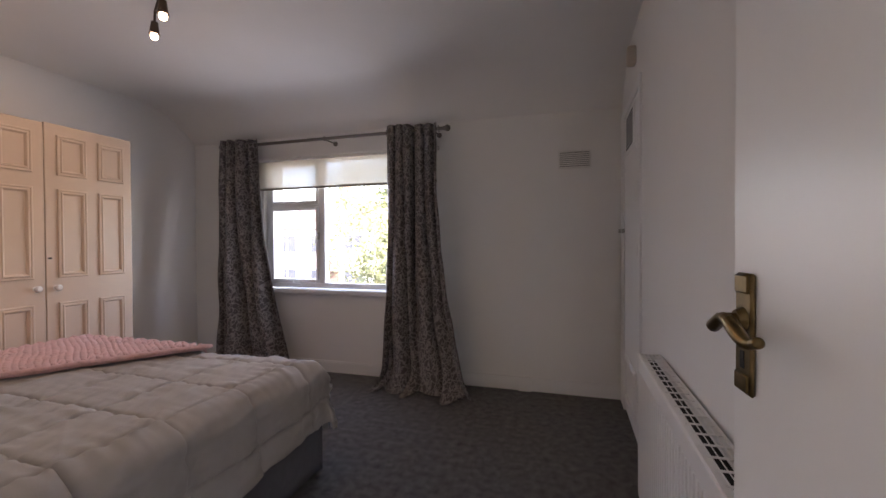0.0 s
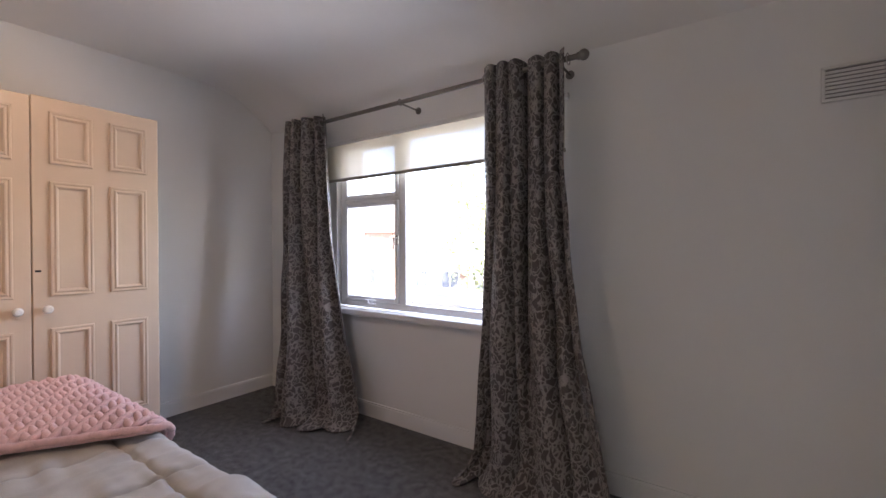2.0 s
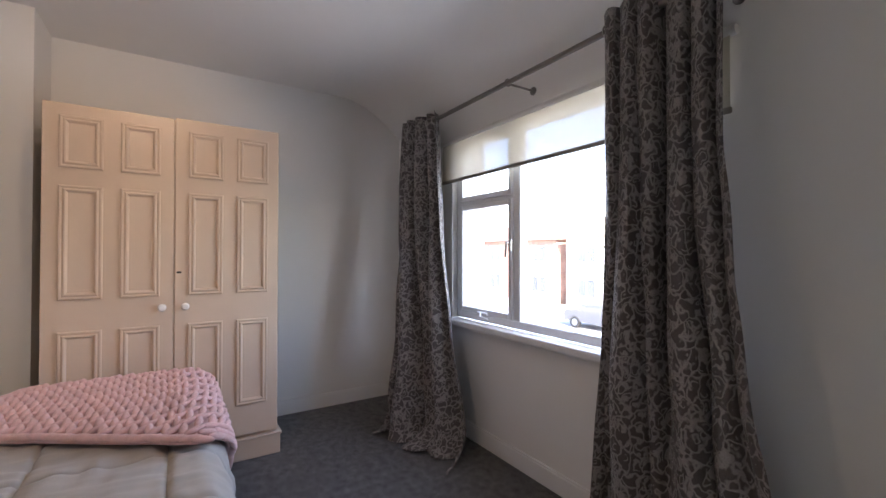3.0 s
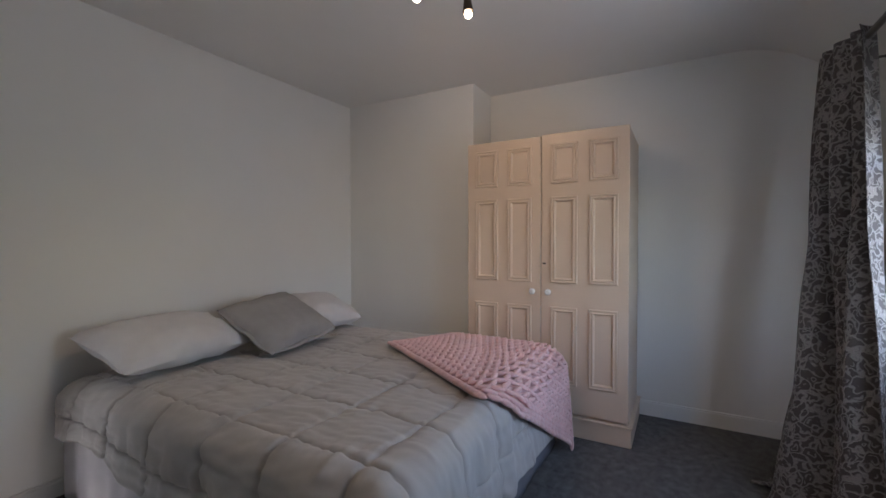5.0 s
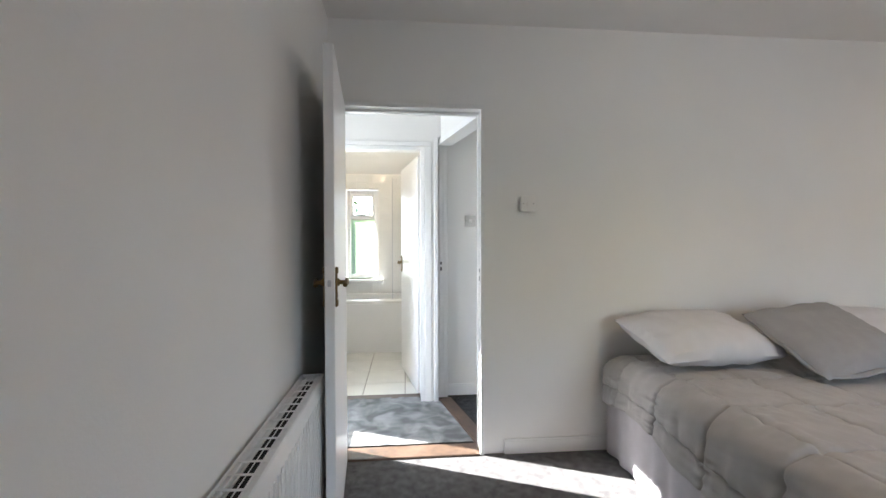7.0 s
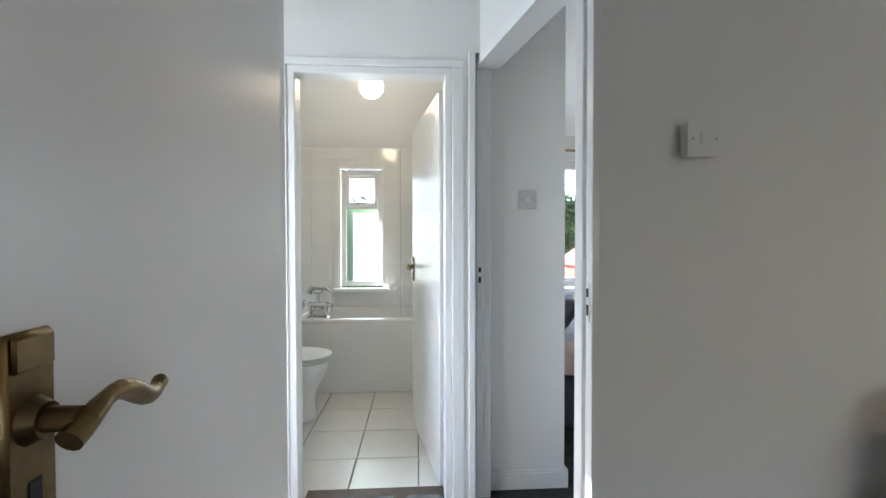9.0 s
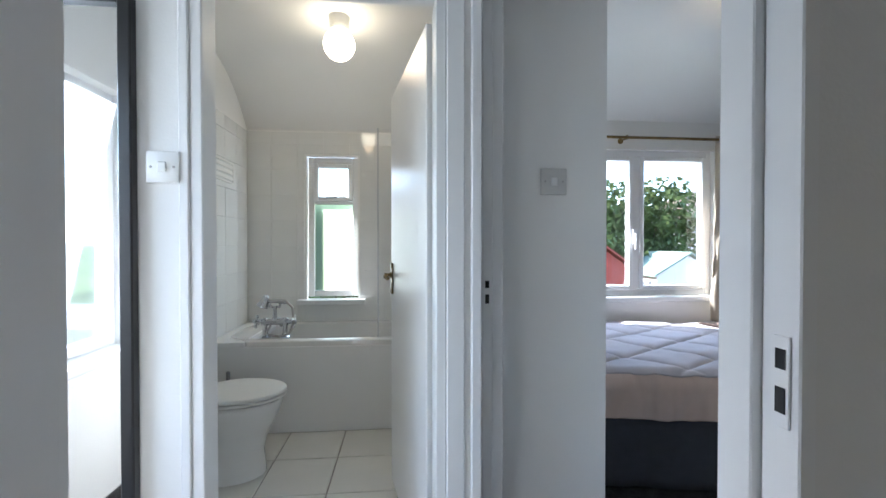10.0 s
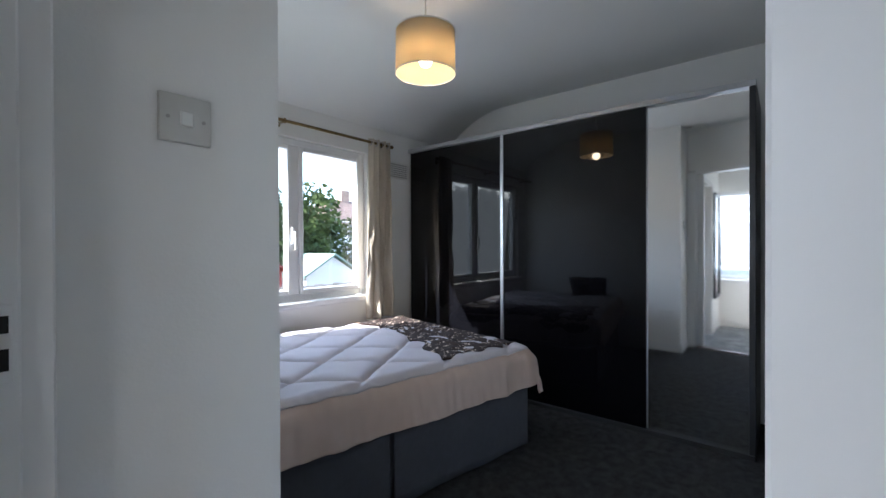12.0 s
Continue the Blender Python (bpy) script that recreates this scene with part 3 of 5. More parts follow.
win_front = window("window_1", -2.40, -0.70, 0.77, 2.02, 3.585, -1, [-1.780], {(0, 0), (0, 1)}, {0: 1.558}, 0.10, "white framed bedroom window with a small top light")
for hx, hz, sz in ((-2.06, 0.865, 1), (-1.80, 1.31, 0)):
    hb = bmesh.new()
    if sz:
        box(hb, hx - 0.05, hx + 0.05, -0.045, -0.028, hz - 0.012, hz + 0.004, 0.003)
        tube(hb, [(hx - 0.01, -0.045, hz), (hx + 0.02, -0.07, hz - 0.02), (hx + 0.10, -0.075, hz - 0.022)], 0.006, 8)
    else:
        box(hb, hx - 0.012, hx + 0.012, -0.040, -0.026, hz - 0.05, hz + 0.02, 0.003)
        tube(hb, [(hx, -0.040, hz), (hx, -0.062, hz), (hx - 0.01, -0.062, hz - 0.085)], 0.007, 8)
    for v in hb.verts:
        v.co.x -= -1.55
        v.co.z -= 0.80
    part("catch", hb, M_UPVC if sz else M_STEEL, win_front, "window catch", True)
win_rear = window("window_2", -2.15, -0.50, 0.775, 1.96, -2.862, 1, [-1.50], {(0, 0), (1, 0)}, {}, 0.09, "white framed rear bedroom window in sunlight")
hb = bmesh.new()
box(hb, 0.175 - 0.34, 0.205 - 0.34, 0.012, 0.028, 0.42, 0.54, 0.003)
part("catch", tube(hb, [(-0.15, 0.03, 0.50), (-0.15, 0.05, 0.50), (-0.15, 0.05, 0.38)], 0.008, 8), M_UPVC, win_rear, "white window catch", True)
win_bath = window("window_3", 0.76, 1.165, 0.77, 1.90, -3.075, 1, [], {(0, 1)}, {0: 1.535}, 0.0, "narrow white bathroom window with frosted glass", M_FROST)
part("catch", tube(box(bmesh.new(), -0.03, 0.03, 0.012, 0.026, 0.80, 0.815, 0.003), [(0.0, 0.026, 0.807), (0.0, 0.045, 0.807), (0.05, 0.045, 0.80)], 0.005, 8), M_STEEL, win_bath, "window catch", True)
part("window_sill", box(bmesh.new(), -0.265, 0.265, 0.0, 0.135, -0.05, -0.012, 0.006, 2), M_UPVC, win_bath, "white window board")
win_land = window("window_4", -0.90, 0.26, 0.69, 1.95, 0.0, -1, [], set(), {}, 0.12, "white framed landing window")
win_land.matrix_basis = pose(1.86, -0.32, 0.69, 0, 0, -90)

# roller blind at the front window
blind = thing("roller_blind", (-1.55, 3.515, 1.715), "sheer cream roller blind, a quarter lowered", "blind")
part("fabric", box(bmesh.new(), -0.93, 0.93, -0.001, 0.001, 0.012, 0.29), M_BLIND, blind)
part("bottom_bar", box(bmesh.new(), -0.935, 0.935, -0.006, 0.006, -0.008, 0.014, 0.003), mat("taupe_bar", (0.30, 0.27, 0.23), 0.5), blind)
part("roller", cyl(bmesh.new(), (-0.95, 0.006, 0.280), (0.95, 0.006, 0.280), 0.018), M_PLASTIC, blind, "", True)

# ---- curtains ----


def curtain(name, top, bot, y, z_top, folds, depth, spread, material, label, seed, puddle=True, y_bot=None, hem=0.0, skew=0.0):
    """Eyelet curtain: top and bot are (x0, x1); it falls from z_top to hem and may spread on the floor."""
    rnd = random.Random(seed)
    ph = [rnd.uniform(-0.7, 0.7) for _ in range(6)]
    c = thing(name, ((top[0] + top[1]) / 2, y, hem), label, "curtain")
    cx = (top[0] + top[1]) / 2
    yb = 0.0 if y_bot is None else y_bot - y

    def f(u, v):
        e = v ** 2.4
        x = (top[0] + (top[1] - top[0]) * u) * (1 - e) + (bot[0] + (bot[1] - bot[0]) * u) * e - cx
        uu = u + 0.045 * math.sin(6 * u + ph[0]) + 0.015 * math.sin(17 * u + ph[3])
        a = 2 * math.pi * folds * uu
        amp = depth * (0.75 + 0.5 * v) * (0.75 + 0.35 * math.sin(5 * u + ph[1]))
        sw = 0.5 * v * v * math.sin(3.1 * u + ph[2]) + 0.35 * v ** 3 * math.sin(2 * math.pi * 1.6 * u + ph[3])
        k0 = max(0.0, min(1.0, (v - 0.15) / 0.75))
        k0 = k0 * k0 * (3 - 2 * k0)
        yy = amp * ((1.15 - 0.45 * k0) * math.sin(a + sw) + 0.7 * k0 * math.sin(0.5 * a + 1.5 * sw + ph[5]) + 0.25 * math.sin(2 * a + ph[4]) * (1 - k0)) + yb * e
        x += amp * (0.45 * (1 - 0.4 * k0) * math.cos(a + sw) + 0.35 * k0 * math.cos(0.5 * a + 1.5 * sw + ph[5]))
        z = (z_top - hem) * (1 - v)
        yy += 0.014 * noise.noise((u * 6, v * 4, seed)) * v * 3 + skew * (u - 0.5) * v ** 0.6
        x += 0.012 * noise.noise((u * 7, v * 6, seed + 9)) * v * 3
        if puddle and v > 0.93:
            k = (v - 0.93) / 0.07
            yy += -spread * k ** 1.5 * (0.55 + 0.45 * math.sin(a * 0.5 + ph[5]))
            z = max(0.006, z * (1 - 0.6 * k) + 0.012 * math.sin(a) * k * (1 - k) + 0.010 * (1 + math.sin(a + 1)) * k)
            x += (u - 0.5) * 0.09 * k
        return (x, yy, z)

    n = folds * 18
    ob = part("cloth", grid(bmesh.new(), n, 90, f), material, c, "", True)
    md = ob.modifiers.new("thickness", 'SOLIDIFY')
    md.thickness = 0.004
    return c


def rod(name, x0, x1, y, z, r, wall_y, material, label, rings, finial):
    t = thing(name, ((x0 + x1) / 2, y, z), label, "curtain rod")
    cx = (x0 + x1) / 2
    part("pole", cyl(bmesh.new(), (x0 - cx, 0, 0), (x1 - cx, 0, 0), r), material, t, "", True)
    for x, s in ((x0, -1), (x1, 1)):
        b = bmesh.new()
        if finial:
            ball(b, (x - cx + s * finial * 0.9, 0, 0), finial, 18, 12)
        cyl(b, (x - cx - 0.005, 0, 0), (x - cx + s * 0.02, 0, 0), r * 1.35)
        part("finial", b, material, t, "ball finial", True)
    for x in (x0 + 0.10, cx, x1 - 0.10):
        b = bmesh.new()
        dy = wall_y - y
        cyl(b, (x - cx, 0, -0.006), (x - cx, dy, -0.006), 0.006)
        cyl(b, (x - cx, dy, -0.006), (x - cx, dy - math.copysign(0.006, dy), -0.006), 0.022)
        ring(b, (x - cx, 0, 0), r + 0.004, 0.004, 'x')
        part("bracket", b, material, t, "", True)
    for x in rings:
        part("ring", ring(bmesh.new(), (x - cx, 0, -0.002), r + 0.012, 0.0035, 'x'), M_STEEL, t, "", True)
    return t


rod("curtain_rod", -2.70, -0.50, 3.36, 2.115, 0.0135, 3.545, M_GUNMETAL, "dark brushed steel curtain pole with ball finials", [-2.66, -2.58, -2.50, -2.42, -2.34, -1.00, -0.90, -0.80, -0.72, -0.63, -0.55], 0.026)
curtain("curtain", (-2.72, -2.29), (-2.60, -1.90), 3.36, 2.16, 5, 0.080, 0.18, M_DAMASK, "silver grey damask curtain pooling on the carpet", 3, y_bot=3.26, skew=0.13)
curtain("curtain", (-1.00, -0.56), (-1.08, -0.27), 3.36, 2.16, 6, 0.082, 0.20, M_DAMASK, "silver grey damask curtain with a wide flared hem", 8, y_bot=3.30, skew=-0.08)
rod("curtain_rod", -2.33, -0.35, -2.72, 2.03, 0.011, -2.82, M_BRASS, "thin brass curtain pole", [-2.10, -2.16, -2.22, -2.28], 0.0)
curtain("curtain", (-2.31, -2.09), (-2.30, -2.07), -2.72, 2.06, 4, 0.030, 0.0, M_CREAMCLOTH, "plain cream eyelet curtain", 5, puddle=False, hem=0.58)

# ---- front bedroom ----


def fold(s, half, r, flare=0.12):
    a = abs(s) - (half - r)
    if a <= 0:
        return s, 0.0
    if a < r * math.pi / 2:
        th = a / r
        return math.copysign(half - r + r * math.sin(th), s), r * (1 - math.cos(th))
    d = a - r * math.pi / 2
    return math.copysign(half + flare * d, s), r + d


def sheet(name, parent, material, s0, s1, t0, t1, half, length, top, r, nu, nv, lift, hem=None, thick=0.03, label=""):
    """A cloth over a bed: s across, t along it; lift(s, t) raises it along its normal."""
    P = np.zeros((nv + 1, nu + 1, 3))
    for j in range(nv + 1):
        for i in range(nu + 1):
            s, t = s0 + (s1 - s0) * i / nu, t0 + (t1 - t0) * j / nv
            if hem:
                k = hem(s, t)
                s = math.copysign(half + (abs(s) - half) * k, s) if abs(s) > half else s
                t = length + (t - length) * k if t > length else t
            x, d1 = fold(s, half, r)
            y, d2 = fold(t - length / 2, length / 2, r)
            P[j, i] = (x, y + length / 2, top - (d1 ** 3 + d2 ** 3) ** (1 / 3))
    du, dv = np.gradient(P, axis=1), np.gradient(P, axis=0)
    N = np.cross(du, dv)
    N /= np.linalg.norm(N, axis=2, keepdims=True) + 1e-9
    bm = bmesh.new()
    rows = []
    for j in range(nv + 1):
        row = []
        for i in range(nu + 1):
            s, t = s0 + (s1 - s0) * i / nu, t0 + (t1 - t0) * j / nv
            row.append(bm.verts.new(P[j, i] + N[j, i] * lift(s, t)))
        rows.append(row)
    for j in range(nv):
        for i in range(nu):
            bm.faces.new((rows[j][i], rows[j][i + 1], rows[j + 1][i + 1], rows[j + 1][i]))
    ob = part(name, bm, material, parent, label, True)
    md = ob.modifiers.new("thickness", 'SOLIDIFY')
    md.thickness = thick
    md.offset = -1
    return ob


def pillow(name, at, size, rot, material, label, seed, flange=0.0):
    p = thing(name, at, label, "pillow")
    p.matrix_basis = pose(*at, *rot)
    W, D, T = size
    bm = bmesh.new()
    for side in (1, -1):
        def f(u, v, side=side):
            a, b = 2 * u - 1, 2 * v - 1
            ex = max(0.0, (1 - abs(a) ** 2.6)) ** 0.5 * max(0.0, (1 - abs(b) ** 2.6)) ** 0.5
            pin = 1 - 0.07 * (1 - abs(b)) * abs(a) ** 3 - 0.0
            pin2 = 1 - 0.09 * (1 - abs(a)) * abs(b) ** 3
            wr = 0.012 * noise.noise((a * 3.2, b * 3.2, seed)) + 0.006 * noise.noise((a * 9, b * 7, seed + 3))
            return (a * W / 2 * pin, b * D / 2 * pin2, side * (T / 2 * ex + (wr if ex > 0.05 else 0) + 0.002))
        grid(bm, 30, 22, f)
    bmesh.ops.remove_doubles(bm, verts=bm.verts, dist=0.006)
    part("cover", bm, material, p, "", True)
    if flange:
        fl = bmesh.new()

        def g(u, v):
            a = 2 * math.pi * u
            c, s = math.cos(a), math.sin(a)
            q = 1 / (abs(c) ** 8 + abs(s) ** 8) ** 0.125
            k = 0.94 + v * flange
            return (c * q * W / 2 * k, s * q * D / 2 * k, 0.006 * math.sin(a * 9))
        grid(fl, 96, 3, g)
        e = part("flange", fl, material, p, "flat stitched edge", True)
        e.modifiers.new("thickness", 'SOLIDIFY').thickness = 0.006
    return p


BX, BY = -1.625, 0.04            # head of the front bed, at its middle
BED_W, BED_L, BED_TOP = 1.70, 1.97, 0.580
bed = thing("double_bed", (BX, BY, 0), "double divan bed with grey quilt against the white wall", "bed")
base = bmesh.new()
box(base, -BED_W / 2 + 0.03, BED_W / 2 - 0.03, 0.02, BED_L, 0.05, 0.34, 0.02, 2)
part("divan_base", base, M_BASE, bed)
part("mattress", box(bmesh.new(), -BED_W / 2 + 0.02, BED_W / 2 - 0.02, 0.01, BED_L, 0.34, 0.545, 0.045, 3), M_PILLOW, bed, "", True)
for fx in (-0.7, 0.7):
    for fy in (0.15, BED_L - 0.15):
        part("castor", cyl(bmesh.new(), (fx - 0.012, fy, 0.026), (fx + 0.012, fy, 0.026), 0.026), M_DARK, bed, "", True)


def skirt_cloth(u0, u1, fx, amp, z0, z1, waves):
    def f(u, v):
        p = fx(u0 + (u1 - u0) * u)
        w = amp * (0.4 + 0.6 * (1 - v)) * math.sin(2 * math.pi * waves * u) * (0.6 + 0.4 * math.sin(13 * u))
        return (p[0] + p[2] * w, p[1] + p[3] * w, z0 + (z1 - z0) * v)
    return grid(bmesh.new(), 140, 8, f)


# valance: a side length that covers the head half, and the bare slate base beyond it
va = part("valance", skirt_cloth(0.0, 0.90, lambda t: (BED_W / 2 - 0.012 + 0.02, t, 1, 0), 0.012, 0.012, 0.36, 6), M_VALANCE, bed, "pale grey gathered valance", True)
va.modifiers.new("thickness", 'SOLIDIFY').thickness = 0.004
va = part("valance", skirt_cloth(0.92, BED_L + 0.01, lambda t: (BED_W / 2 - 0.012, t, 1, 0), 0.008, 0.012, 0.36, 3), M_BASE, bed, "slate grey valance", True)
va.modifiers.new("thickness", 'SOLIDIFY').thickness = 0.004
va = part("valance", skirt_cloth(-BED_W / 2, BED_W / 2, lambda t: (t, BED_L + 0.012, 0, 1), 0.008, 0.012, 0.36, 3), M_BASE, bed, "slate grey valance", True)
va.modifiers.new("thickness", 'SOLIDIFY').thickness = 0.004


def seam(a, cell, sharp=0.32):
    return abs(math.sin(math.pi * a / cell)) ** sharp


def quilt_lift(s, t):
    s2 = s + 0.022 * noise.noise((s * 1.7, t * 1.7, 2.0)) - 0.125
    t2 = t + 0.022 * noise.noise((s * 1.6, t * 1.6, 7.0)) - 0.183
    ds = abs((s2 / 0.31 + 0.5) % 1 - 0.5) * 0.31
    dt = abs((t2 / 0.33 + 0.5) % 1 - 0.5) * 0.33
    puff = 0.019 * (1 - math.exp(-ds / 0.006)) * (1 - math.exp(-dt / 0.006)) * (0.8 + 0.2 * min(1.0, min(ds, dt) / 0.10))
    pk = 0.013 * math.exp(-ds / 0.08) * noise.noise((s * 4, t * 24, 3.0)) + 0.013 * math.exp(-dt / 0.08) * noise.noise((s * 24, t * 4, 8.0))
    big = 0.011 * noise.noise((s * 2.2, t * 2.0, 1.0))
    w = 0.5 + 0.5 * noise.noise((s * 1.4, t * 1.4, 4.0))
    wr = 0.010 * w * noise.noise((s * 9 + t * 4, t * 6 - s * 3, 5.0)) + 0.004 * noise.noise((s * 30 + t * 8, t * 12 - s * 5, 6.0))
    ridge = 0.010 * w * max(0.0, 1 - 3.2 * abs(noise.noise((s * 3.2 + 1.6 * t, t * 2.6, 11.0)))) ** 2
    over = min(1.0, max(0.0, abs(s) - BED_W / 2, t - BED_L) / 0.16)
    drape = 0.028 * over * noise.noise((s * 1.5 + 4, t * 9.5, 9.0) if abs(s) - BED_W / 2 > t - BED_L else (s * 9.5, t * 1.5, 9.0))
    return puff + pk + big + wr + ridge + drape


sheet("quilt", bed, M_QUILT, -BED_W / 2 - 0.30, BED_W / 2 + 0.34, 0.0, BED_L + 0.36, BED_W / 2 + 0.015, BED_L + 0.02, BED_TOP, 0.10, 420, 430, quilt_lift,
      hem=lambda s, t: 1 + 0.12 * noise.noise((s * 3, t * 3, 3.0)) - (0.36 - 0.28 * max(0.0, min(1.0, (t - 0.4) / 0.7)) + 0.14 * max(0.0, min(1.0, (t - 1.2) / 0.6)) if s > BED_W / 2 else 0.0), thick=0.018, label="rumpled grey box-quilted duvet")

pillow("pillow", (-1.14, 0.29, 0.735), (0.70, 0.46, 0.20), (-16, 0, 6), M_PILLOW, "plump white pillow on the grey quilt", 1)
pillow("pillow", (-2.12, 0.27, 0.735), (0.70, 0.46, 0.20), (-18, 0, -8), M_PILLOW, "plump white pillow on the grey quilt", 2)
pillow("cushion", (-1.70, 0.48, 0.765), (0.53, 0.50, 0.14), (-26, 6, 2), M_CUSHION, "square grey cushion with a flat flange", 3, 0.10)


def bed_point(x, t):
    """A point of the top of the quilt, in the room, from x across and t along the cloth."""
    s, r, half, L = x - BX, 0.10, BED_W / 2 + 0.015, BED_L + 0.02
    px, d1 = fold(s, half, r)
    py, d2 = fold(t - BY - L / 2, L / 2, r)
    z = BED_TOP - (d1 ** 3 + d2 ** 3) ** (1 / 3)
    return Vector((px + BX, py + L / 2 + BY, z)), quilt_lift(s, t - BY)


def knit(name, A, B, C, D, pitch, label):
    """A chunky knitted throw: every stitch is two leaning lobes of yarn."""
    A, B, C, D = (Vector(p) for p in (A, B, C, D))
    at = (A + B + C + D) / 4
    base_p, _ = bed_point(at.x, min(at.y, 1.8))
    t = thing(name, (base_p.x, base_p.y, base_p.z), label, "throw blanket")
    o = Vector((base_p.x, base_p.y, base_p.z))

    def f(u, v, h):
        q = A * (1 - u) * (1 - v) + B * u * (1 - v) + C * u * v + D * (1 - u) * v
        q = q + Vector((0.018 * noise.noise((u * 3, v * 3, 1.0)), 0.018 * noise.noise((u * 3, v * 3, 5.0))))
        p, l = bed_point(q.x, q.y)
        p2, _ = bed_point(q.x + 0.01, q.y)
        p3, _ = bed_point(q.x, q.y + 0.01)
        n = (p2 - p).cross(p3 - p).normalized()
        return p + n * (0.030 + 0.15 * l + h) - o, n

    nu = int((B - A).length / (pitch * 1.2))
    nv = int((D - A).length / (pitch * 0.92))
    sph = bmesh.new()
    bmesh.ops.create_uvsphere(sph, u_segments=8, v_segments=7, radius=1.0)
    sv = [v.co.copy() for v in sph.verts]
    sv_i = {v: i for i, v in enumerate(sph.verts)}
    sf = [[sv_i[v] for v in fc.verts] for fc in sph.faces]
    sph.free()
    verts, faces = [], []
    rnd = random.Random(4)

    def lobe(c, d, n, ln, rad):
        side = d.cross(n).normalized()
        k = len(verts)
        for w in sv:
            verts.append(c + d * (w.z * ln) + side * (w.x * rad) + n * (w.y * rad * 0.85))
        faces.extend([[k + i for i in fc] for fc in sf])

    for j in range(nv):
        for i in range(nu):
            edge = i == 0 or j == 0 or i == nu - 1 or j == nv - 1
            for s in (-1, 1):
                u, v = (i + 0.5 + s * 0.22) / nu, (j + 0.5) / nv
                p, n = f(u, v, 0.017 + rnd.uniform(-0.001, 0.001))
                pu, _ = f(u + 0.01, v, 0.016)
                pv, _ = f(u, v + 0.01, 0.016)
                tu, tv = (pu - p).normalized(), (pv - p).normalized()
                d = (tv + tu * s * (0.62 + rnd.uniform(-0.06, 0.06))).normalized()
                if i == 0 or i == nu - 1:
                    d = (tv + tu * 0.15).normalized()
                if j == 0 or j == nv - 1:
                    d = (tu + tv * 0.15).normalized()
                d = (d + n * (0.34 if not edge else 0.15)).normalized()
                lobe(p, d, n, pitch * (0.84 if not edge else 0.9), pitch * (0.335 if not edge else 0.36))
    me = bpy.data.meshes.new("yarn")
    me.from_pydata([tuple(v) for v in verts], [], faces)
    me.materials.append(M_KNIT)
    me.polygons.foreach_set("use_smooth", [True] * len(me.polygons))
    y = new("yarn", me)
    y.parent = t
    tagged(y, kind="stuff")
    b = part("back", grid(bmesh.new(), 40, 40, lambda u, v: f(0.02 + 0.96 * u, 0.02 + 0.96 * v, 0.006)[0]), M_KNIT, t, "", True)
    b.modifiers.new("thickness", 'SOLIDIFY').thickness = 0.006
    return t


knit("knitted_throw", (-1.98, 1.11), (-1.44, 1.95), (-2.46, 2.56), (-2.68, 1.50), 0.043, "chunky pink hand-knitted throw over the foot of the bed")


def rect_frame(bm, x, y0, y1, z0, z1, sx=1):
    """A mitred moulding round a rectangle on a face towards +x (or -x)."""
    prof = [(0.0, 0.0), (0.0, 0.008), (0.004, 0.012), (0.010, 0.012), (0.014, 0.008), (0.018, 0.009), (0.022, 0.014), (0.027, 0.013), (0.034, 0.003), (0.036, 0.0)]
    loops = [[bm.verts.new((x + sx * h, a, b)) for a, b in ((y0 + o, z0 + o), (y1 - o, z0 + o), (y1 - o, z1 - o), (y0 + o, z1 - o))] for o, h in prof]
    for p, q in zip(loops, loops[1:]):
        for k in range(4):
            bm.faces.new((p[k], p[(k + 1) % 4], q[(k + 1) % 4], q[k]))
    return bm


wd = thing("wardrobe", (-2.94, 1.885, 0), "cream painted two-door panelled wardrobe in an alcove", "wardrobe")
FX = 0.285                        # door plane
part("carcass", boxes([(-0.295, FX, -0.535, 0.535, 0.13, 1.945)], 0.003), M_CREAM, wd)
part("plinth", boxes([(-0.295, FX + 0.020, -0.545, 0.555, 0, 0.115), (-0.295, FX + 0.030, -0.545, 0.562, 0.115, 0.132)], 0.004), M_CREAM, wd, "moulded plinth")
for y0, y1, kn in ((-0.535, 0.0, -1), (0.003, 0.537, 1)):
    zt = 1.945 if kn < 0 else 1.952
    dr = part("door", box(bmesh.new(), FX + 0.001, FX + 0.024, y0, y1 - 0.002, 0.150, zt, 0.003), M_CREAM, wd)
    c = (y0 + y1) / 2
    for s in (-1, 1):
        ya, yb = (c - 0.205, c - 0.035) if s < 0 else (c + 0.035, c + 0.205)
        for za, zb in ((1.630, 1.885), (0.985, 1.545), (0.330, 0.830)):
            bm = bmesh.new()
            rect_frame(bm, FX + 0.0235, ya, yb, za, zb)
            part("panel", bm, M_CREAM, dr)
    ky = y1 - 0.052 if kn < 0 else y0 + 0.050
    kb = lathe(bmesh.new(), [(0.0, 0.042), (0.012, 0.041), (0.019, 0.034), (0.021, 0.026), (0.017, 0.016), (0.010, 0.010), (0.011, 0.003), (0.016, 0.0)], 20)
    bmesh.ops.rotate(kb, verts=kb.verts, matrix=Matrix.Rotation(radians(90), 3, 'Y'))
    for v in kb.verts:
        v.co += Vector((FX + 0.024, ky, 0.925))
    part("knob", kb, M_KNOB, dr, "white china knob", True)
part("keyhole", box(bmesh.new(), FX + 0.0242, FX + 0.0255, 0.012, 0.034, 1.105, 1.115), M_DARK, wd)

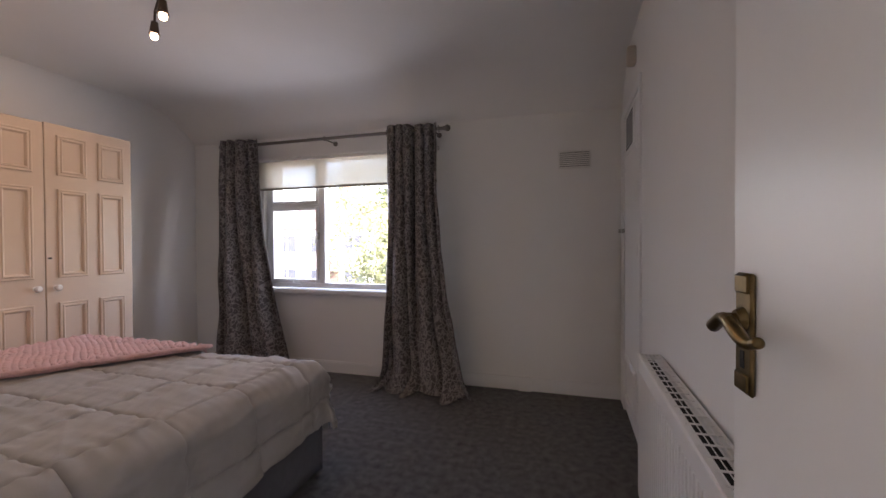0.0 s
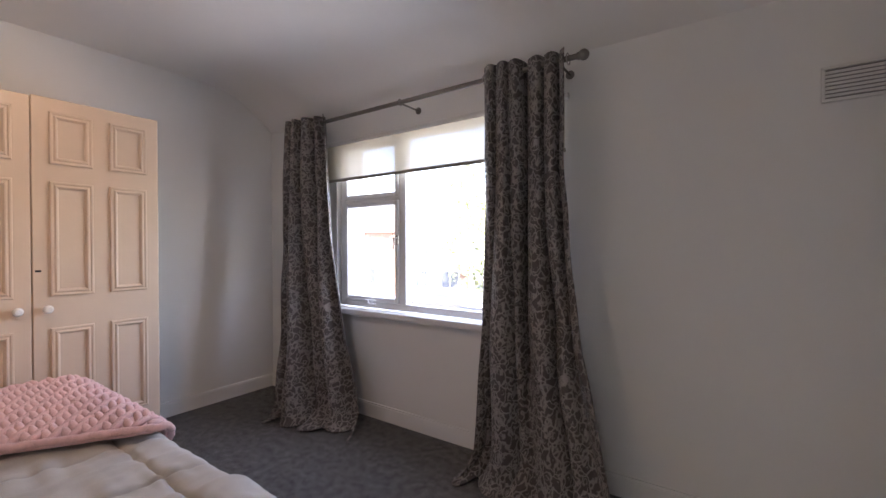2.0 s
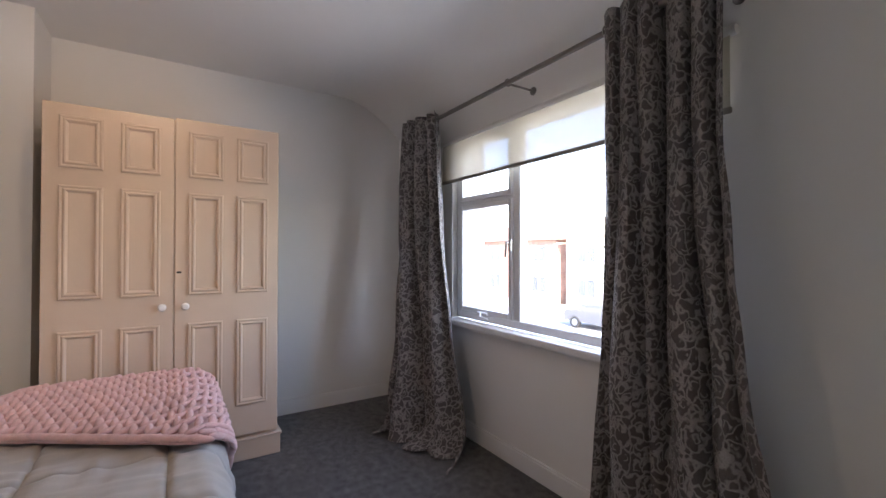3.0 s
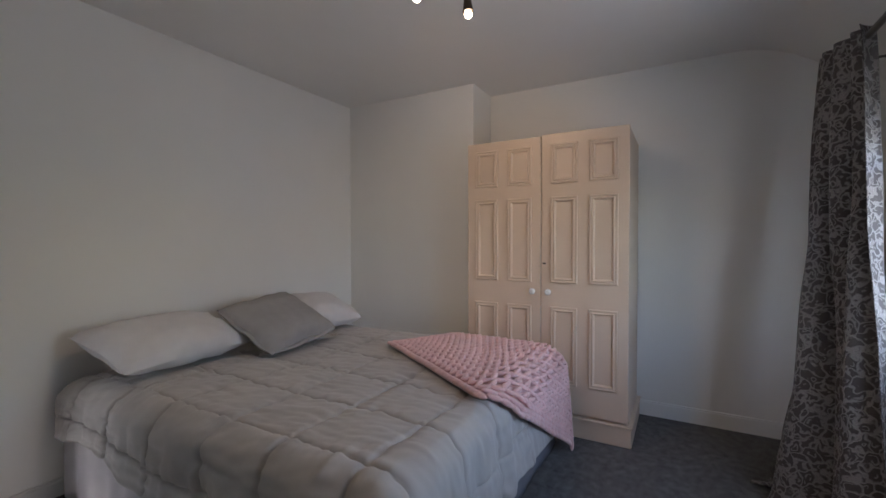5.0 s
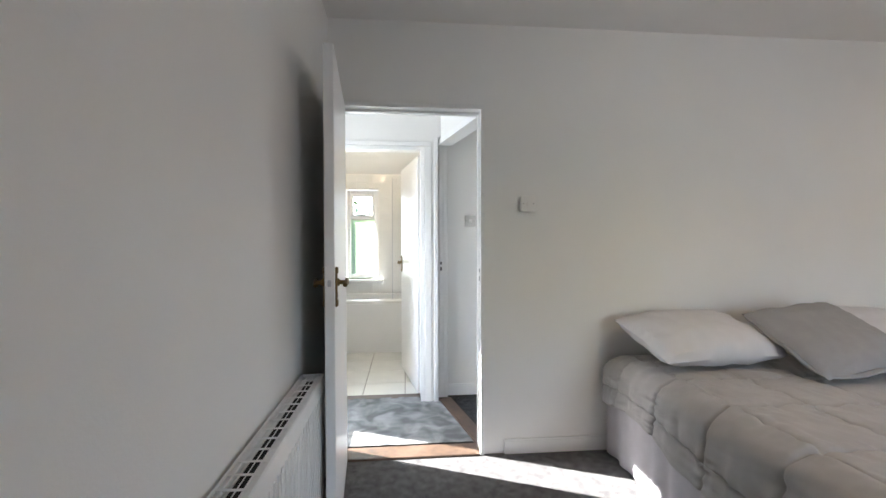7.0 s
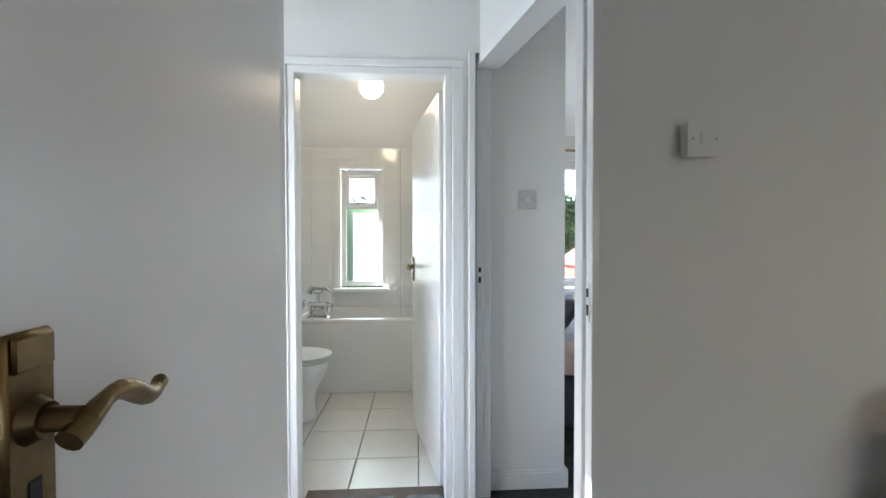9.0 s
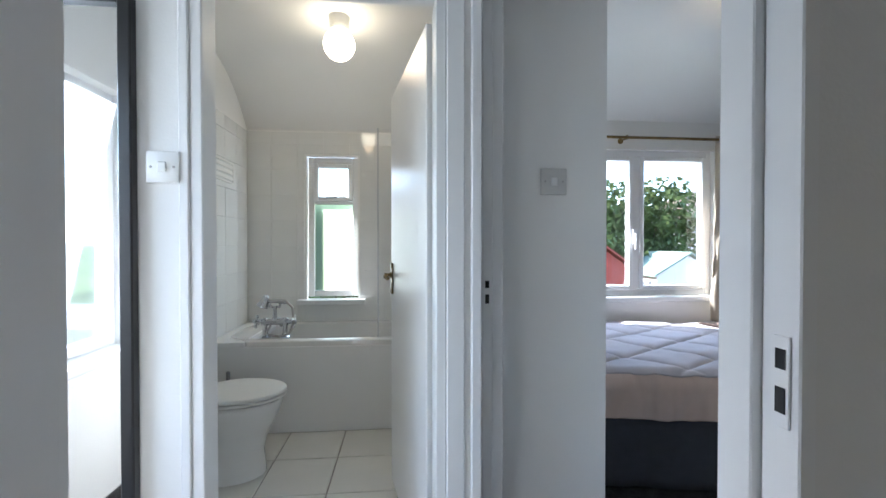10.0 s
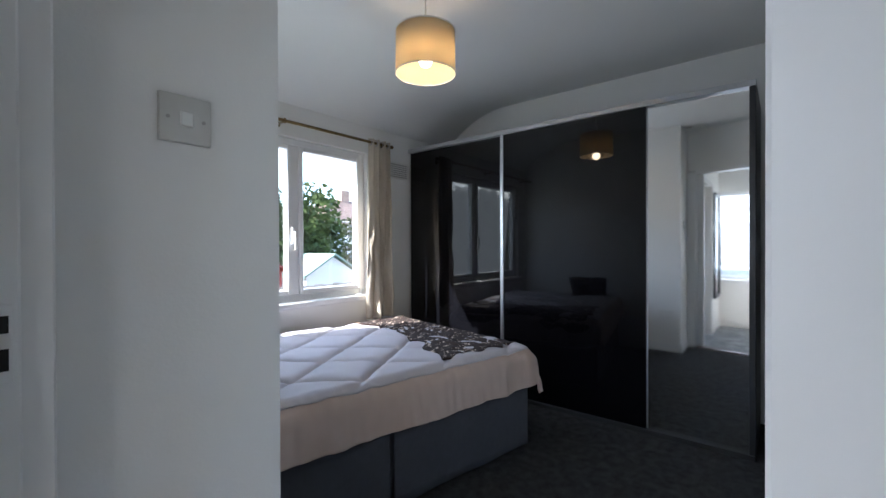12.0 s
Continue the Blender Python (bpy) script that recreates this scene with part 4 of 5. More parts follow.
rad = thing("radiator", (0.797, 1.385, -0.046), "white panel radiator with a slotted top grille", "radiator")
part("panel", box(bmesh.new(), -0.055, -0.030, -0.690, 0.690, 0.15, 0.755, 0.006, 2), M_GLOSS, rad)
for k in range(40):
    y = -0.665 + k * 1.33 / 39
    part("flute", box(bmesh.new(), -0.0585, -0.054, y - 0.006, y + 0.006, 0.19, 0.695, 0.002), M_GLOSS, rad)
part("panel", box(bmesh.new(), 0.010, 0.030, -0.690, 0.690, 0.15, 0.755, 0.006, 2), M_GLOSS, rad)
part("end_cap", box(bmesh.new(), -0.055, 0.030, 0.690, 0.696, 0.16, 0.762, 0.002), M_GLOSS, rad)
part("end_cap", box(bmesh.new(), -0.055, 0.030, -0.696, -0.690, 0.16, 0.762, 0.002), M_GLOSS, rad)
gr = bmesh.new()
for x, hw in ((-0.051, 0.004), (-0.0355, 0.0009), (-0.0205, 0.0009), (-0.0055, 0.0009), (0.0095, 0.0009), (0.026, 0.004)):
    box(gr, x - hw, x + hw, -0.690, 0.690, 0.7595, 0.762)
for k in range(24):
    y = -0.685 + k * 1.37 / 23
    box(gr, -0.052, 0.025, y - 0.0028, y + 0.0028, 0.7592, 0.7624)
part("grille", gr, M_GLOSS, rad, "slotted convection grille")
# solid block in place of fins, coloured dark for shade below the grille
part("fin_shade", boxes([(-0.0285, 0.009, -0.685, 0.685, 0.18, 0.735)]), M_DARK, rad, "dark block for fins in shade")
part("valve", cyl(cyl(bmesh.new(), (-0.012, 0.71, 0.0), (-0.012, 0.71, 0.20), 0.0075), (-0.012, 0.71, 0.17), (-0.012, 0.71, 0.25), 0.016, 0.014), M_PLASTIC, rad, "white valve and pipe", True)
for y in (-0.38, 0.38):
    part("bracket", box(bmesh.new(), 0.03, 0.05, y - 0.02, y + 0.02, 0.2, 0.68), M_GLOSS, rad)

# built-in cupboard in the east wall
cup = thing("cupboard", (0.86, 3.09, 0), "white built-in cupboard with a louvred grille and toggle latch", "cupboard")
part("frame", boxes([(-0.032, 0.03, 0.245, 0.43, 0, 2.12), (-0.032, 0.03, -0.45, -0.40, 0, 2.12), (-0.032, 0.03, -0.40, 0.245, 2.06, 2.12)], 0.002), M_GLOSS, cup)
cd = part("door", box(bmesh.new(), -0.026, 0.01, -0.395, 0.235, 0.03, 2.05, 0.003), M_GLOSS, cup)
bm = rect_frame(bmesh.new(), -0.0255, -0.30, 0.16, 0.12, 0.42, -1)
part("panel", bm, M_GLOSS, cd, "moulded lower panel")
part("grille", boxes([(-0.036, -0.026, -0.25, 0.09, 1.77, 2.03)], 0.002), M_GLOSS, cd)
# bars on the grille's face, slot shade put in as dark colour
for k in range(9):
    part("slot_shade", box(bmesh.new(), -0.0385, -0.0362, -0.22, 0.06, 1.795 + k * 0.024, 1.807 + k * 0.024), M_DARK, cd, "dark bar standing for slot shade")
lt = bmesh.new()
box(lt, -0.052, -0.032, 0.18, 0.29, 1.255, 1.285, 0.006, 2)
cyl(lt, (-0.052, 0.25, 1.27), (-0.066, 0.25, 1.27), 0.014)
part("latch", lt, M_STEEL, cup, "small toggle latch", True)
for z in (0.25, 1.15, 1.75):
    part("hinge", cyl(bmesh.new(), (-0.034, -0.40, z - 0.035), (-0.034, -0.40, z + 0.035), 0.007), M_GLOSS, cup, "", True)
sb = thing("alarm_sensor", (0.84, 2.86, 2.30), "small beige sensor box high on the wall", "sensor")
part("case", box(bmesh.new(), -0.05, 0, -0.035, 0.035, -0.055, 0.055, 0.014, 3), mat("aged_plastic", (0.55, 0.48, 0.40), 0.4), sb, "", True)

# spotlight bar on the ceiling
bar = thing("spotlight_bar", (-1.31, 1.62, H), "bronze ceiling spotlight bar with lit bulbs", "ceiling light")
M_BRONZE = mat("bronze_metal", (0.12, 0.09, 0.07), 0.4, metal=0.9, var=0.1)
part("ceiling_plate", lathe(bmesh.new(), [(0.0, -0.03), (0.05, -0.028), (0.055, -0.02), (0.055, 0.0)], 24, (0, 0, 0)), M_BRONZE, bar, "", True)
part("bar", tube(bmesh.new(), [(-0.34, 0.215, -0.06), (-0.12, 0.075, -0.055), (0.12, -0.075, -0.06), (0.34, -0.215, -0.055)], 0.008), M_BRONZE, bar, "", True)
part("stem", cyl(bmesh.new(), (0, 0, -0.03), (0, 0, -0.057), 0.008), M_BRONZE, bar, "", True)
for bx, by, dx, dy, drop in ((-0.33, 0.205, -0.012, 0.004, 0.190), (-0.11, 0.068, -0.006, 0.006, 0.190), (0.11, -0.068, 0.045, -0.015, 0.150), (0.33, -0.205, 0.045, -0.03, 0.150)):
    hd = bmesh.new()
    a = Vector((bx, by, -0.06))
    e = Vector((bx + dx * 0.5, by + dy * 0.5, -0.06 - drop * 0.3))
    g = Vector((bx + dx, by + dy, -0.06 - drop * 0.62))
    cyl(hd, a, e, 0.006)
    cyl(hd, e, g, 0.016, 0.024, 16)
    ring(hd, g, 0.0235, 0.0025, 'z', 20, 6)
    sp = part("spot_head", hd, M_BRONZE, bar, "", True)
    dn = (g - e).normalized()
    part("bulb", ball(bmesh.new(), g + dn * 0.014, 0.018, 14, 10), M_BULB, sp, "lit bulb", True)


def spot_lamp(name, eye, target, watts, angle):
    d = bpy.data.lights.new(name, 'SPOT')
    d.energy, d.color, d.shadow_soft_size, d.spot_size, d.spot_blend = watts, WARM, 0.02, radians(angle), 0.7
    ob = new(name, d)
    ob.matrix_world = look(eye, target)
    return ob


spot_lamp("spot_beam", (-1.655, 1.83, 2.275), (-2.75, 1.55, 1.55), 1.1, 110)
spot_lamp("spot_beam", (-1.43, 1.695, 2.275), (-2.80, 1.10, 1.75), 0.7, 95)
spot_lamp("spot_beam", (-1.15, 1.53, 2.30), (-1.10, 1.50, 0.6), 1.5, 140)

# wall fittings


def wall_switch(at, rz, size, depth, label, rocker=True, plate=M_PLASTIC):
    s = thing("light_switch", at, label, "light switch", rz=rz)
    h = size / 2
    part("backbox", box(bmesh.new(), -h, h, -depth, 0, -h, h, min(0.012, depth * 0.4), 3), plate, s, "", True)
    part("faceplate", box(bmesh.new(), -h, h, -depth - 0.007, -depth, -h, h, 0.003, 2), plate, s, "", True)
    if rocker:
        part("rocker", box(bmesh.new(), -0.011, 0.011, -depth - 0.012, -depth - 0.006, -0.014, 0.014, 0.002), M_PLASTIC, s)
    for x in (-0.030, 0.030):
        part("screw", cyl(bmesh.new(), (x, -depth - 0.0085, 0), (x, -depth - 0.006, 0), 0.0035, seg=10), M_STEEL, s, "", True)
    return s


wall_switch((-0.293, 0.0, 1.462), 180, 0.088, 0.030, "white surface-mounted light switch on the wall")
wall_switch((-0.107, -0.96, 1.408), 180, 0.088, 0.003, "flush white light switch with worn edges", plate=mat("aged_switch_plastic", (0.60, 0.59, 0.56), 0.4))
wall_switch((1.05, -0.82, 1.41), 180, 0.086, 0.012, "white double light switch on the landing wall")


def vent(name, at, w, h, rz, n, label):
    v = thing(name, at, label, "air vent", rz=rz)
    part("frame", boxes([(-w / 2, w / 2, -0.012, 0, -h / 2, -h / 2 + 0.012), (-w / 2, w / 2, -0.012, 0, h / 2 - 0.012, h / 2), (-w / 2, -w / 2 + 0.012, -0.012, 0, -h / 2 + 0.012, h / 2 - 0.012), (w / 2 - 0.012, w / 2, -0.012, 0, -h / 2 + 0.012, h / 2 - 0.012)], 0.001), M_PLASTIC, v)
    part("backing", box(bmesh.new(), -w / 2 + 0.012, w / 2 - 0.012, -0.003, 0, -h / 2 + 0.012, h / 2 - 0.012), mat("vent_shadow", (0.25, 0.24, 0.23), 0.8), v)
    for k in range(n):
        z = -h / 2 + 0.016 + (h - 0.032) * (k + 0.5) / n
        b = box(bmesh.new(), -w / 2 + 0.012, w / 2 - 0.012, -0.011, -0.003, z - (h - 0.03) / n * 0.32, z + (h - 0.03) / n * 0.32, 0.001)
        part("slat", b, M_PLASTIC, v)
    return v


vent("air_vent", (0.497, 3.545, 1.837), 0.245, 0.135, 0, 7, "white louvred air vent on the wall")
vent("air_vent", (-2.52, -2.82, 1.86), 0.25, 0.14, 180, 6, "grey louvred air vent beside the curtain")
vent("air_vent", (1.62, -2.58, 1.70), 0.30, 0.15, -90, 3, "white air vent on the tiled wall")
tr = thing("trunking_block", (0.115, 3.527, 0), "small white cable box on the skirting board", "cable box")
part("case", box(bmesh.new(), -0.05, 0.05, -0.022, 0.0, 0.0, 0.112, 0.004), M_GLOSS, tr)

# ---- landing ----
setting("rug", grid(bmesh.new(), 60, 50, lambda u, v: (0.004 + (0.178 - 0.229 * (0.025 + 0.775 * v)) * (1 - u) + 1.65 * u, -0.915 + 0.775 * v, 0.010 + 0.004 * noise.noise((u * 30, v * 20, 1)))), M_RUG, "mottled dark grey landing carpet", "carpet", True)
lm = thing("wall_mirror", (1.40, -0.815, 0.46), "tall black-framed mirror on the landing wall", "mirror")
part("frame", boxes([(-0.28, -0.245, 0, 0.03, 0, 1.42), (0.245, 0.28, 0, 0.03, 0, 1.42), (-0.245, 0.245, 0, 0.03, 0, 0.035), (-0.245, 0.245, 0, 0.03, 1.385, 1.42)], 0.004), M_BLACKM, lm)
part("mirror_glass", box(bmesh.new(), -0.245, 0.245, 0.004, 0.012, 0.035, 1.385), M_MIRROR, lm)

# ---- bathroom ----
setting("floor_bathroom", boxes([(-0.19, 1.62, -3.02, -0.96, -0.2, -0.006)]), M_GROUT, "grey grout bed under the floor tiles", "floor")
bath = thing("bathtub", (0.86, -2.67, 0), "white built-in bathtub with a plain side panel", "bathtub")


def tub(u, v):
    """The inside of the tub: u runs round the rim, v from the rim down to the floor."""
    a = 2 * math.pi * u
    c, s = math.cos(a), math.sin(a)
    q = 1 / (abs(c) ** 5 + abs(s) ** 5) ** 0.2
    k = 1 - 0.22 * v ** 2
    return (-0.06 + c * q * 0.78 * k, s * q * 0.27 * k, 0.575 - 0.40 * min(1, v * 1.25) ** 0.8 if v < 1 else 0.175)


tb = grid(bmesh.new(), 64, 14, tub)
bmesh.ops.holes_fill(tb, edges=[e for e in tb.edges if e.is_boundary and all(abs(v.co.z - 0.175) < 0.02 for v in e.verts)])
part("basin", tb, M_CERAMIC, bath, "", True)


def rim(u, v):
    a = 2 * math.pi * u
    c, s = math.cos(a), math.sin(a)
    q = 1 / (abs(c) ** 5 + abs(s) ** 5) ** 0.2
    qo = 1 / max(abs(c), abs(s))
    i = Vector((-0.06 + c * q * 0.78, s * q * 0.27, 0))
    o = Vector((max(-1.05, min(0.52, -0.2 + c * qo * 0.9)), max(-0.345, min(0.345, s * qo * 0.5)), 0))
    p = i.lerp(o, min(1, v * 1.35))
    p.z = 0.575 + (0.012 * math.sin(math.pi * min(1, v * 1.35)) if v < 0.74 else -0.035 * (v - 0.74) / 0.26)
    return p


part("rim", grid(bmesh.new(), 96, 10, rim), M_CERAMIC, bath, "rounded white rim", True)
part("panel", box(bmesh.new(), -1.05, 0.76, 0.335, 0.348, -0.004, 0.545, 0.002), M_GLOSS, bath, "plain white bath panel")
part("ledge", box(bmesh.new(), 0.53, 0.76, -0.35, 0.352, 0.545, 0.580, 0.004), M_GLOSS, bath, "boxed-in end ledge")
tp = thing("bath_mixer_tap", (1.245, -2.455, 0.578), "chrome bath mixer tap with a shower handset", "tap")
b = bmesh.new()
for x in (-0.065, 0.065):
    lathe(b, [(0.0, 0.0), (0.034, 0.0), (0.034, 0.006), (0.022, 0.014), (0.017, 0.03), (0.017, 0.075), (0.023, 0.085), (0.023, 0.125), (0.015, 0.132), (0.0, 0.132)], 18, (x, 0, 0))
cyl(b, (-0.075, 0, 0.105), (0.075, 0, 0.105), 0.022)
part("body", b, M_CHROME, tp, "", True)
for x, s in ((-0.09, -1), (0.09, 1)):
    b = bmesh.new()
    cyl(b, (x * 0.8, 0, 0.105), (x + s * 0.030, 0, 0.105), 0.018, 0.013)
    for k in range(2):
        a = 0.5 + k * math.pi / 2
        d = Vector((0, math.cos(a), math.sin(a))) * 0.036
        c = Vector((x + s * 0.030, 0, 0.105))
        cyl(b, c - d, c + d, 0.009)
        ball(b, c - d, 0.0125), ball(b, c + d, 0.0125)
    ball(b, (x + s * 0.036, 0, 0.105), 0.014)
    part("cross_handle", b, M_CHROME, tp, "", True)
part("spout", tube(bmesh.new(), [(0, 0, 0.105), (0, -0.05, 0.110), (0, -0.10, 0.098), (0, -0.13, 0.055)], 0.018), M_CHROME, tp, "", True)
b = bmesh.new()
lathe(b, [(0.020, 0.115), (0.016, 0.135), (0.013, 0.15), (0.013, 0.195), (0.019, 0.205), (0.0, 0.21)], 16)
for s in (-1, 1):
    tube(b, [(0.0, 0, 0.200), (s * 0.030, 0, 0.205), (s * 0.034, 0, 0.232)], 0.008)
part("cradle", b, M_CHROME, tp, "", True)
b = bmesh.new()
cyl(b, (-0.075, 0, 0.236), (0.060, 0, 0.246), 0.015, 0.012)
cyl(b, (0.056, 0, 0.268), (0.082, 0, 0.206), 0.020, 0.038)
ball(b, (0.058, 0, 0.262), 0.021)
part("handset", b, M_CHROME, tp, "chrome shower handset", True)
part("hose", tube(bmesh.new(), [(-0.075, 0, 0.236), (-0.115, 0.01, 0.20), (-0.125, 0.02, 0.10), (-0.10, 0.03, 0.03), (-0.03, 0.035, 0.012), (0.05, 0.03, 0.03), (0.02, 0.02, 0.09)], 0.0075), M_STEEL, tp, "ribbed steel shower hose", True)
sc = thing("shower_screen", (0.56, -2.36, 0.585), "clear glass bath screen with a chrome edge", "shower screen")
g = part("pane", box(bmesh.new(), -0.62, 0.0, -0.003, 0.003, 0.01, 1.36), M_GLASS, sc)
part("edge", box(bmesh.new(), -0.003, 0.006, -0.005, 0.005, 0.0, 1.37, 0.002), M_ALU, sc, "polished edge strip")

wc = thing("toilet", (1.325, -1.86, 0), "white close-coupled toilet with the lid down", "toilet")


def egg(a, k=1.0):
    c, s = math.cos(a), math.sin(a)
    return Vector((-0.06 + (-0.245 if c > 0 else -0.19) * c * k, 0.178 * s * k, 0))


def bowl(u, v):
    a = 2 * math.pi * u
    zs = [(0.0, 0.74), (0.04, 0.72), (0.12, 0.66), (0.20, 0.71), (0.28, 0.87), (0.35, 0.96), (0.380, 0.965), (0.392, 0.94)]
    x = v * (len(zs) - 1)
    i = min(int(x), len(zs) - 2)
    f = x - i
    z = zs[i][0] * (1 - f) + zs[i + 1][0] * f
    k = zs[i][1] * (1 - f) + zs[i + 1][1] * f
    p = egg(a, k)
    p.x += 0.035 * (1 - v)
    p.z = z
    return p


part("bowl", grid(bmesh.new(), 40, 21, bowl), M_CERAMIC, wc, "", True)


def slab(z0, z1, k, dome=0.0):
    b = bmesh.new()
    grid(b, 40, 6, lambda u, v: egg(2 * math.pi * u, k * (0.985 + 0.015 * math.sin(math.pi * v))) + Vector((0, 0, z0 + (z1 - z0) * v)))
    grid(b, 40, 8, lambda u, v: egg(2 * math.pi * u, k * 0.985 * (1 - v)) + Vector((-0.06 * v, 0, z1 + dome * (1 - (1 - v) ** 2))))
    return b


part("seat", slab(0.402, 0.416, 1.02), M_PLASTIC, wc, "", True)
part("lid", slab(0.421, 0.440, 1.03, 0.014), M_PLASTIC, wc, "closed domed lid", True)
part("cistern", box(bmesh.new(), 0.125, 0.315, -0.20, 0.20, 0.40, 0.78, 0.02, 3), M_CERAMIC, wc, "", True)
part("pan_back", box(bmesh.new(), 0.08, 0.315, -0.11, 0.11, 0.0, 0.40, 0.02, 2), M_CERAMIC, wc, "", True)
part("flush_lever", cyl(cyl(bmesh.new(), (0.125, -0.14, 0.70), (0.105, -0.14, 0.70), 0.012), (0.107, -0.14, 0.70), (0.107, -0.06, 0.695), 0.006), M_CHROME, wc, "chrome flush lever", True)
tbz = thing("toilet_brush", (1.46, -2.24, 0), "grey toilet brush in a holder by the bath", "toilet brush")
part("holder", lathe(bmesh.new(), [(0.0, 0.0), (0.045, 0.0), (0.045, 0.11), (0.040, 0.12), (0.02, 0.12)], 20), M_PLASTIC, tbz, "", True)
part("brush_handle", cyl(bmesh.new(), (0, 0, 0.10), (0, 0, 0.42), 0.011), mat("grey_plastic", (0.30, 0.30, 0.30), 0.4), tbz, "", True)

gl = thing("globe_light", (0.75, -1.98, HB), "lit opal globe ceiling light", "ceiling light")
part("base", lathe(bmesh.new(), [(0.0, -0.075), (0.05, -0.075), (0.052, -0.07), (0.058, 0.0)], 24), M_PLASTIC, gl, "", True)
part("globe", ball(bmesh.new(), (0, 0, -0.152), 0.086, 28, 18), M_GLOBE, gl, "glowing opal glass", True)
point_lamp("globe_glow", (0.75, -1.98, 2.19), 0.13, (1.0, 0.68, 0.38), 0.04)

# ---- rear bedroom ----
M_BASE2 = mat("dark_slate_cloth", (0.070, 0.073, 0.088), 0.9, var=0.08, scale=30, bump=0.3, bump_scale=500)
RB = thing("double_bed", (-0.42, -2.24, 0), "double bed with a white diamond quilt and slate base", "bed", rz=79.0)
R_W, R_L, R_TOP = 1.31, 1.76, 0.565
# local y runs from the head by the partition to the foot
part("divan_base", box(bmesh.new(), -R_W / 2 + 0.02, R_W / 2 - 0.02, 0.02, R_L - 0.02, 0.03, 0.33, 0.02, 2), M_BASE2, RB)
part("mattress", box(bmesh.new(), -R_W / 2 + 0.015, R_W / 2 - 0.015, 0.02, R_L, 0.33, 0.53, 0.05, 3), M_PILLOW, RB, "", True)
va = part("valance", skirt_cloth(0.0, R_L - 0.95, lambda t: (R_W / 2 - 0.004, t, 1, 0), 0.010, 0.015, 0.35, 3), M_BASE2, RB, "slate blue valance with a corner pleat", True)
va.modifiers.new("thickness", 'SOLIDIFY').thickness = 0.004
va = part("valance", skirt_cloth(R_L - 0.93, R_L, lambda t: (R_W / 2 + 0.004, t, 1, 0), 0.007, 0.015, 0.35, 2), M_BASE2, RB, "slate blue valance with a corner pleat", True)
va.modifiers.new("thickness", 'SOLIDIFY').thickness = 0.004
va = part("valance", skirt_cloth(-R_W / 2, R_W / 2, lambda t: (t, R_L + 0.004, 0, 1), 0.007, 0.015, 0.35, 2), M_BASE2, RB, "slate blue valance", True)
va.modifiers.new("thickness", 'SOLIDIFY').thickness = 0.004


def diamond(s, t):
    a, b = (s + 0.85 * t), (s - 0.85 * t)
    over = max(abs(s) - R_W / 2 + 0.05, t - R_L + 0.05)
    fade = 1.0 if over < 0 else max(0.0, 1 - over / 0.06)
    da, db = abs((a / 0.40 + 0.5) % 1 - 0.5) * 0.40, abs((b / 0.40 + 0.5) % 1 - 0.5) * 0.40
    puff = 0.026 * (1 - math.exp(-da / 0.022)) * (1 - math.exp(-db / 0.022)) * fade
    q = (t, s) if abs(s) - R_W / 2 > t - R_L else (s, t)
    g = (0.020 * noise.noise((q[0] * 9, q[1] * 2.2, 1.0)) + 0.007 * noise.noise((q[0] * 26, q[1] * 5, 5.0))) * (1 - fade)
    return puff + 0.010 * noise.noise((s * 3, t * 3, 2.0)) + g + 0.005 * noise.noise((s * 11, t * 9, 3.0)) + 0.018 * (1 - fade)


sheet("bedspread", RB, M_PEACH, -R_W / 2 - 0.19, R_W / 2 + 0.19, 0.0, R_L + 0.20, R_W / 2 + 0.02, R_L + 0.03, R_TOP, 0.07, 200, 220, diamond,
      hem=lambda s, t: 1 + 0.10 * noise.noise((s * 4, t * 4, 3.0)), thick=0.012, label="cream hanging bedspread")
sheet("quilt_top", RB, M_WQUILT, -R_W / 2 + 0.0, R_W / 2 - 0.0, 0.0, R_L - 0.0, R_W / 2 + 0.02, R_L + 0.03, R_TOP + 0.008, 0.07, 200, 240, diamond, thick=0.010, label="white diamond-stitched quilt panel")


def spotted_throw(u, v):
    """A ragged fleece over the foot of the rear bed, in the bed's own axes."""
    s = -0.62 + 1.20 * u + 0.04 * noise.noise((v * 9, u * 7, 1.0))
    t = R_L - 0.52 + (0.60 + 0.06 * math.sin(9 * u)) * v + 0.05 * noise.noise((u * 9, v * 5, 4.0)) + 0.14 * (1 - v) * math.sin(3 * u + 0.6)
    x, d1 = fold(s, R_W / 2 + 0.02, 0.07)
    y, d2 = fold(t - (R_L + 0.03) / 2, (R_L + 0.03) / 2, 0.07)
    z = R_TOP - (d1 ** 3 + d2 ** 3) ** (1 / 3) + 0.034 + 0.018 * abs(noise.noise((u * 8, v * 8, 8.0))) + 0.006 * noise.noise((u * 25, v * 25, 2.0))
    p = Vector((x, y + (R_L + 0.03) / 2 + (0.03 if d2 > 0.07 else 0), z))
    return RB.matrix_basis @ p - RB.matrix_basis @ Vector((0, R_L - 0.3, R_TOP))


th = thing("fleece_throw", tuple(RB.matrix_basis @ Vector((0, R_L - 0.3, R_TOP))), "dark brown spotted fleece throw across the bed", "throw blanket")
fl = part("cloth", grid(bmesh.new(), 90, 60, spotted_throw), M_THROW, th, "", True)
fl.modifiers.new("thickness", 'SOLIDIFY').thickness = 0.014
pillow("cushion", (-0.55, -1.86, 0.645), (0.42, 0.42, 0.14), (0, 52, -12), mat("charcoal_cotton", (0.06, 0.06, 0.065), 0.85, var=0.1), "dark charcoal cushion at the head of the bed", 6)

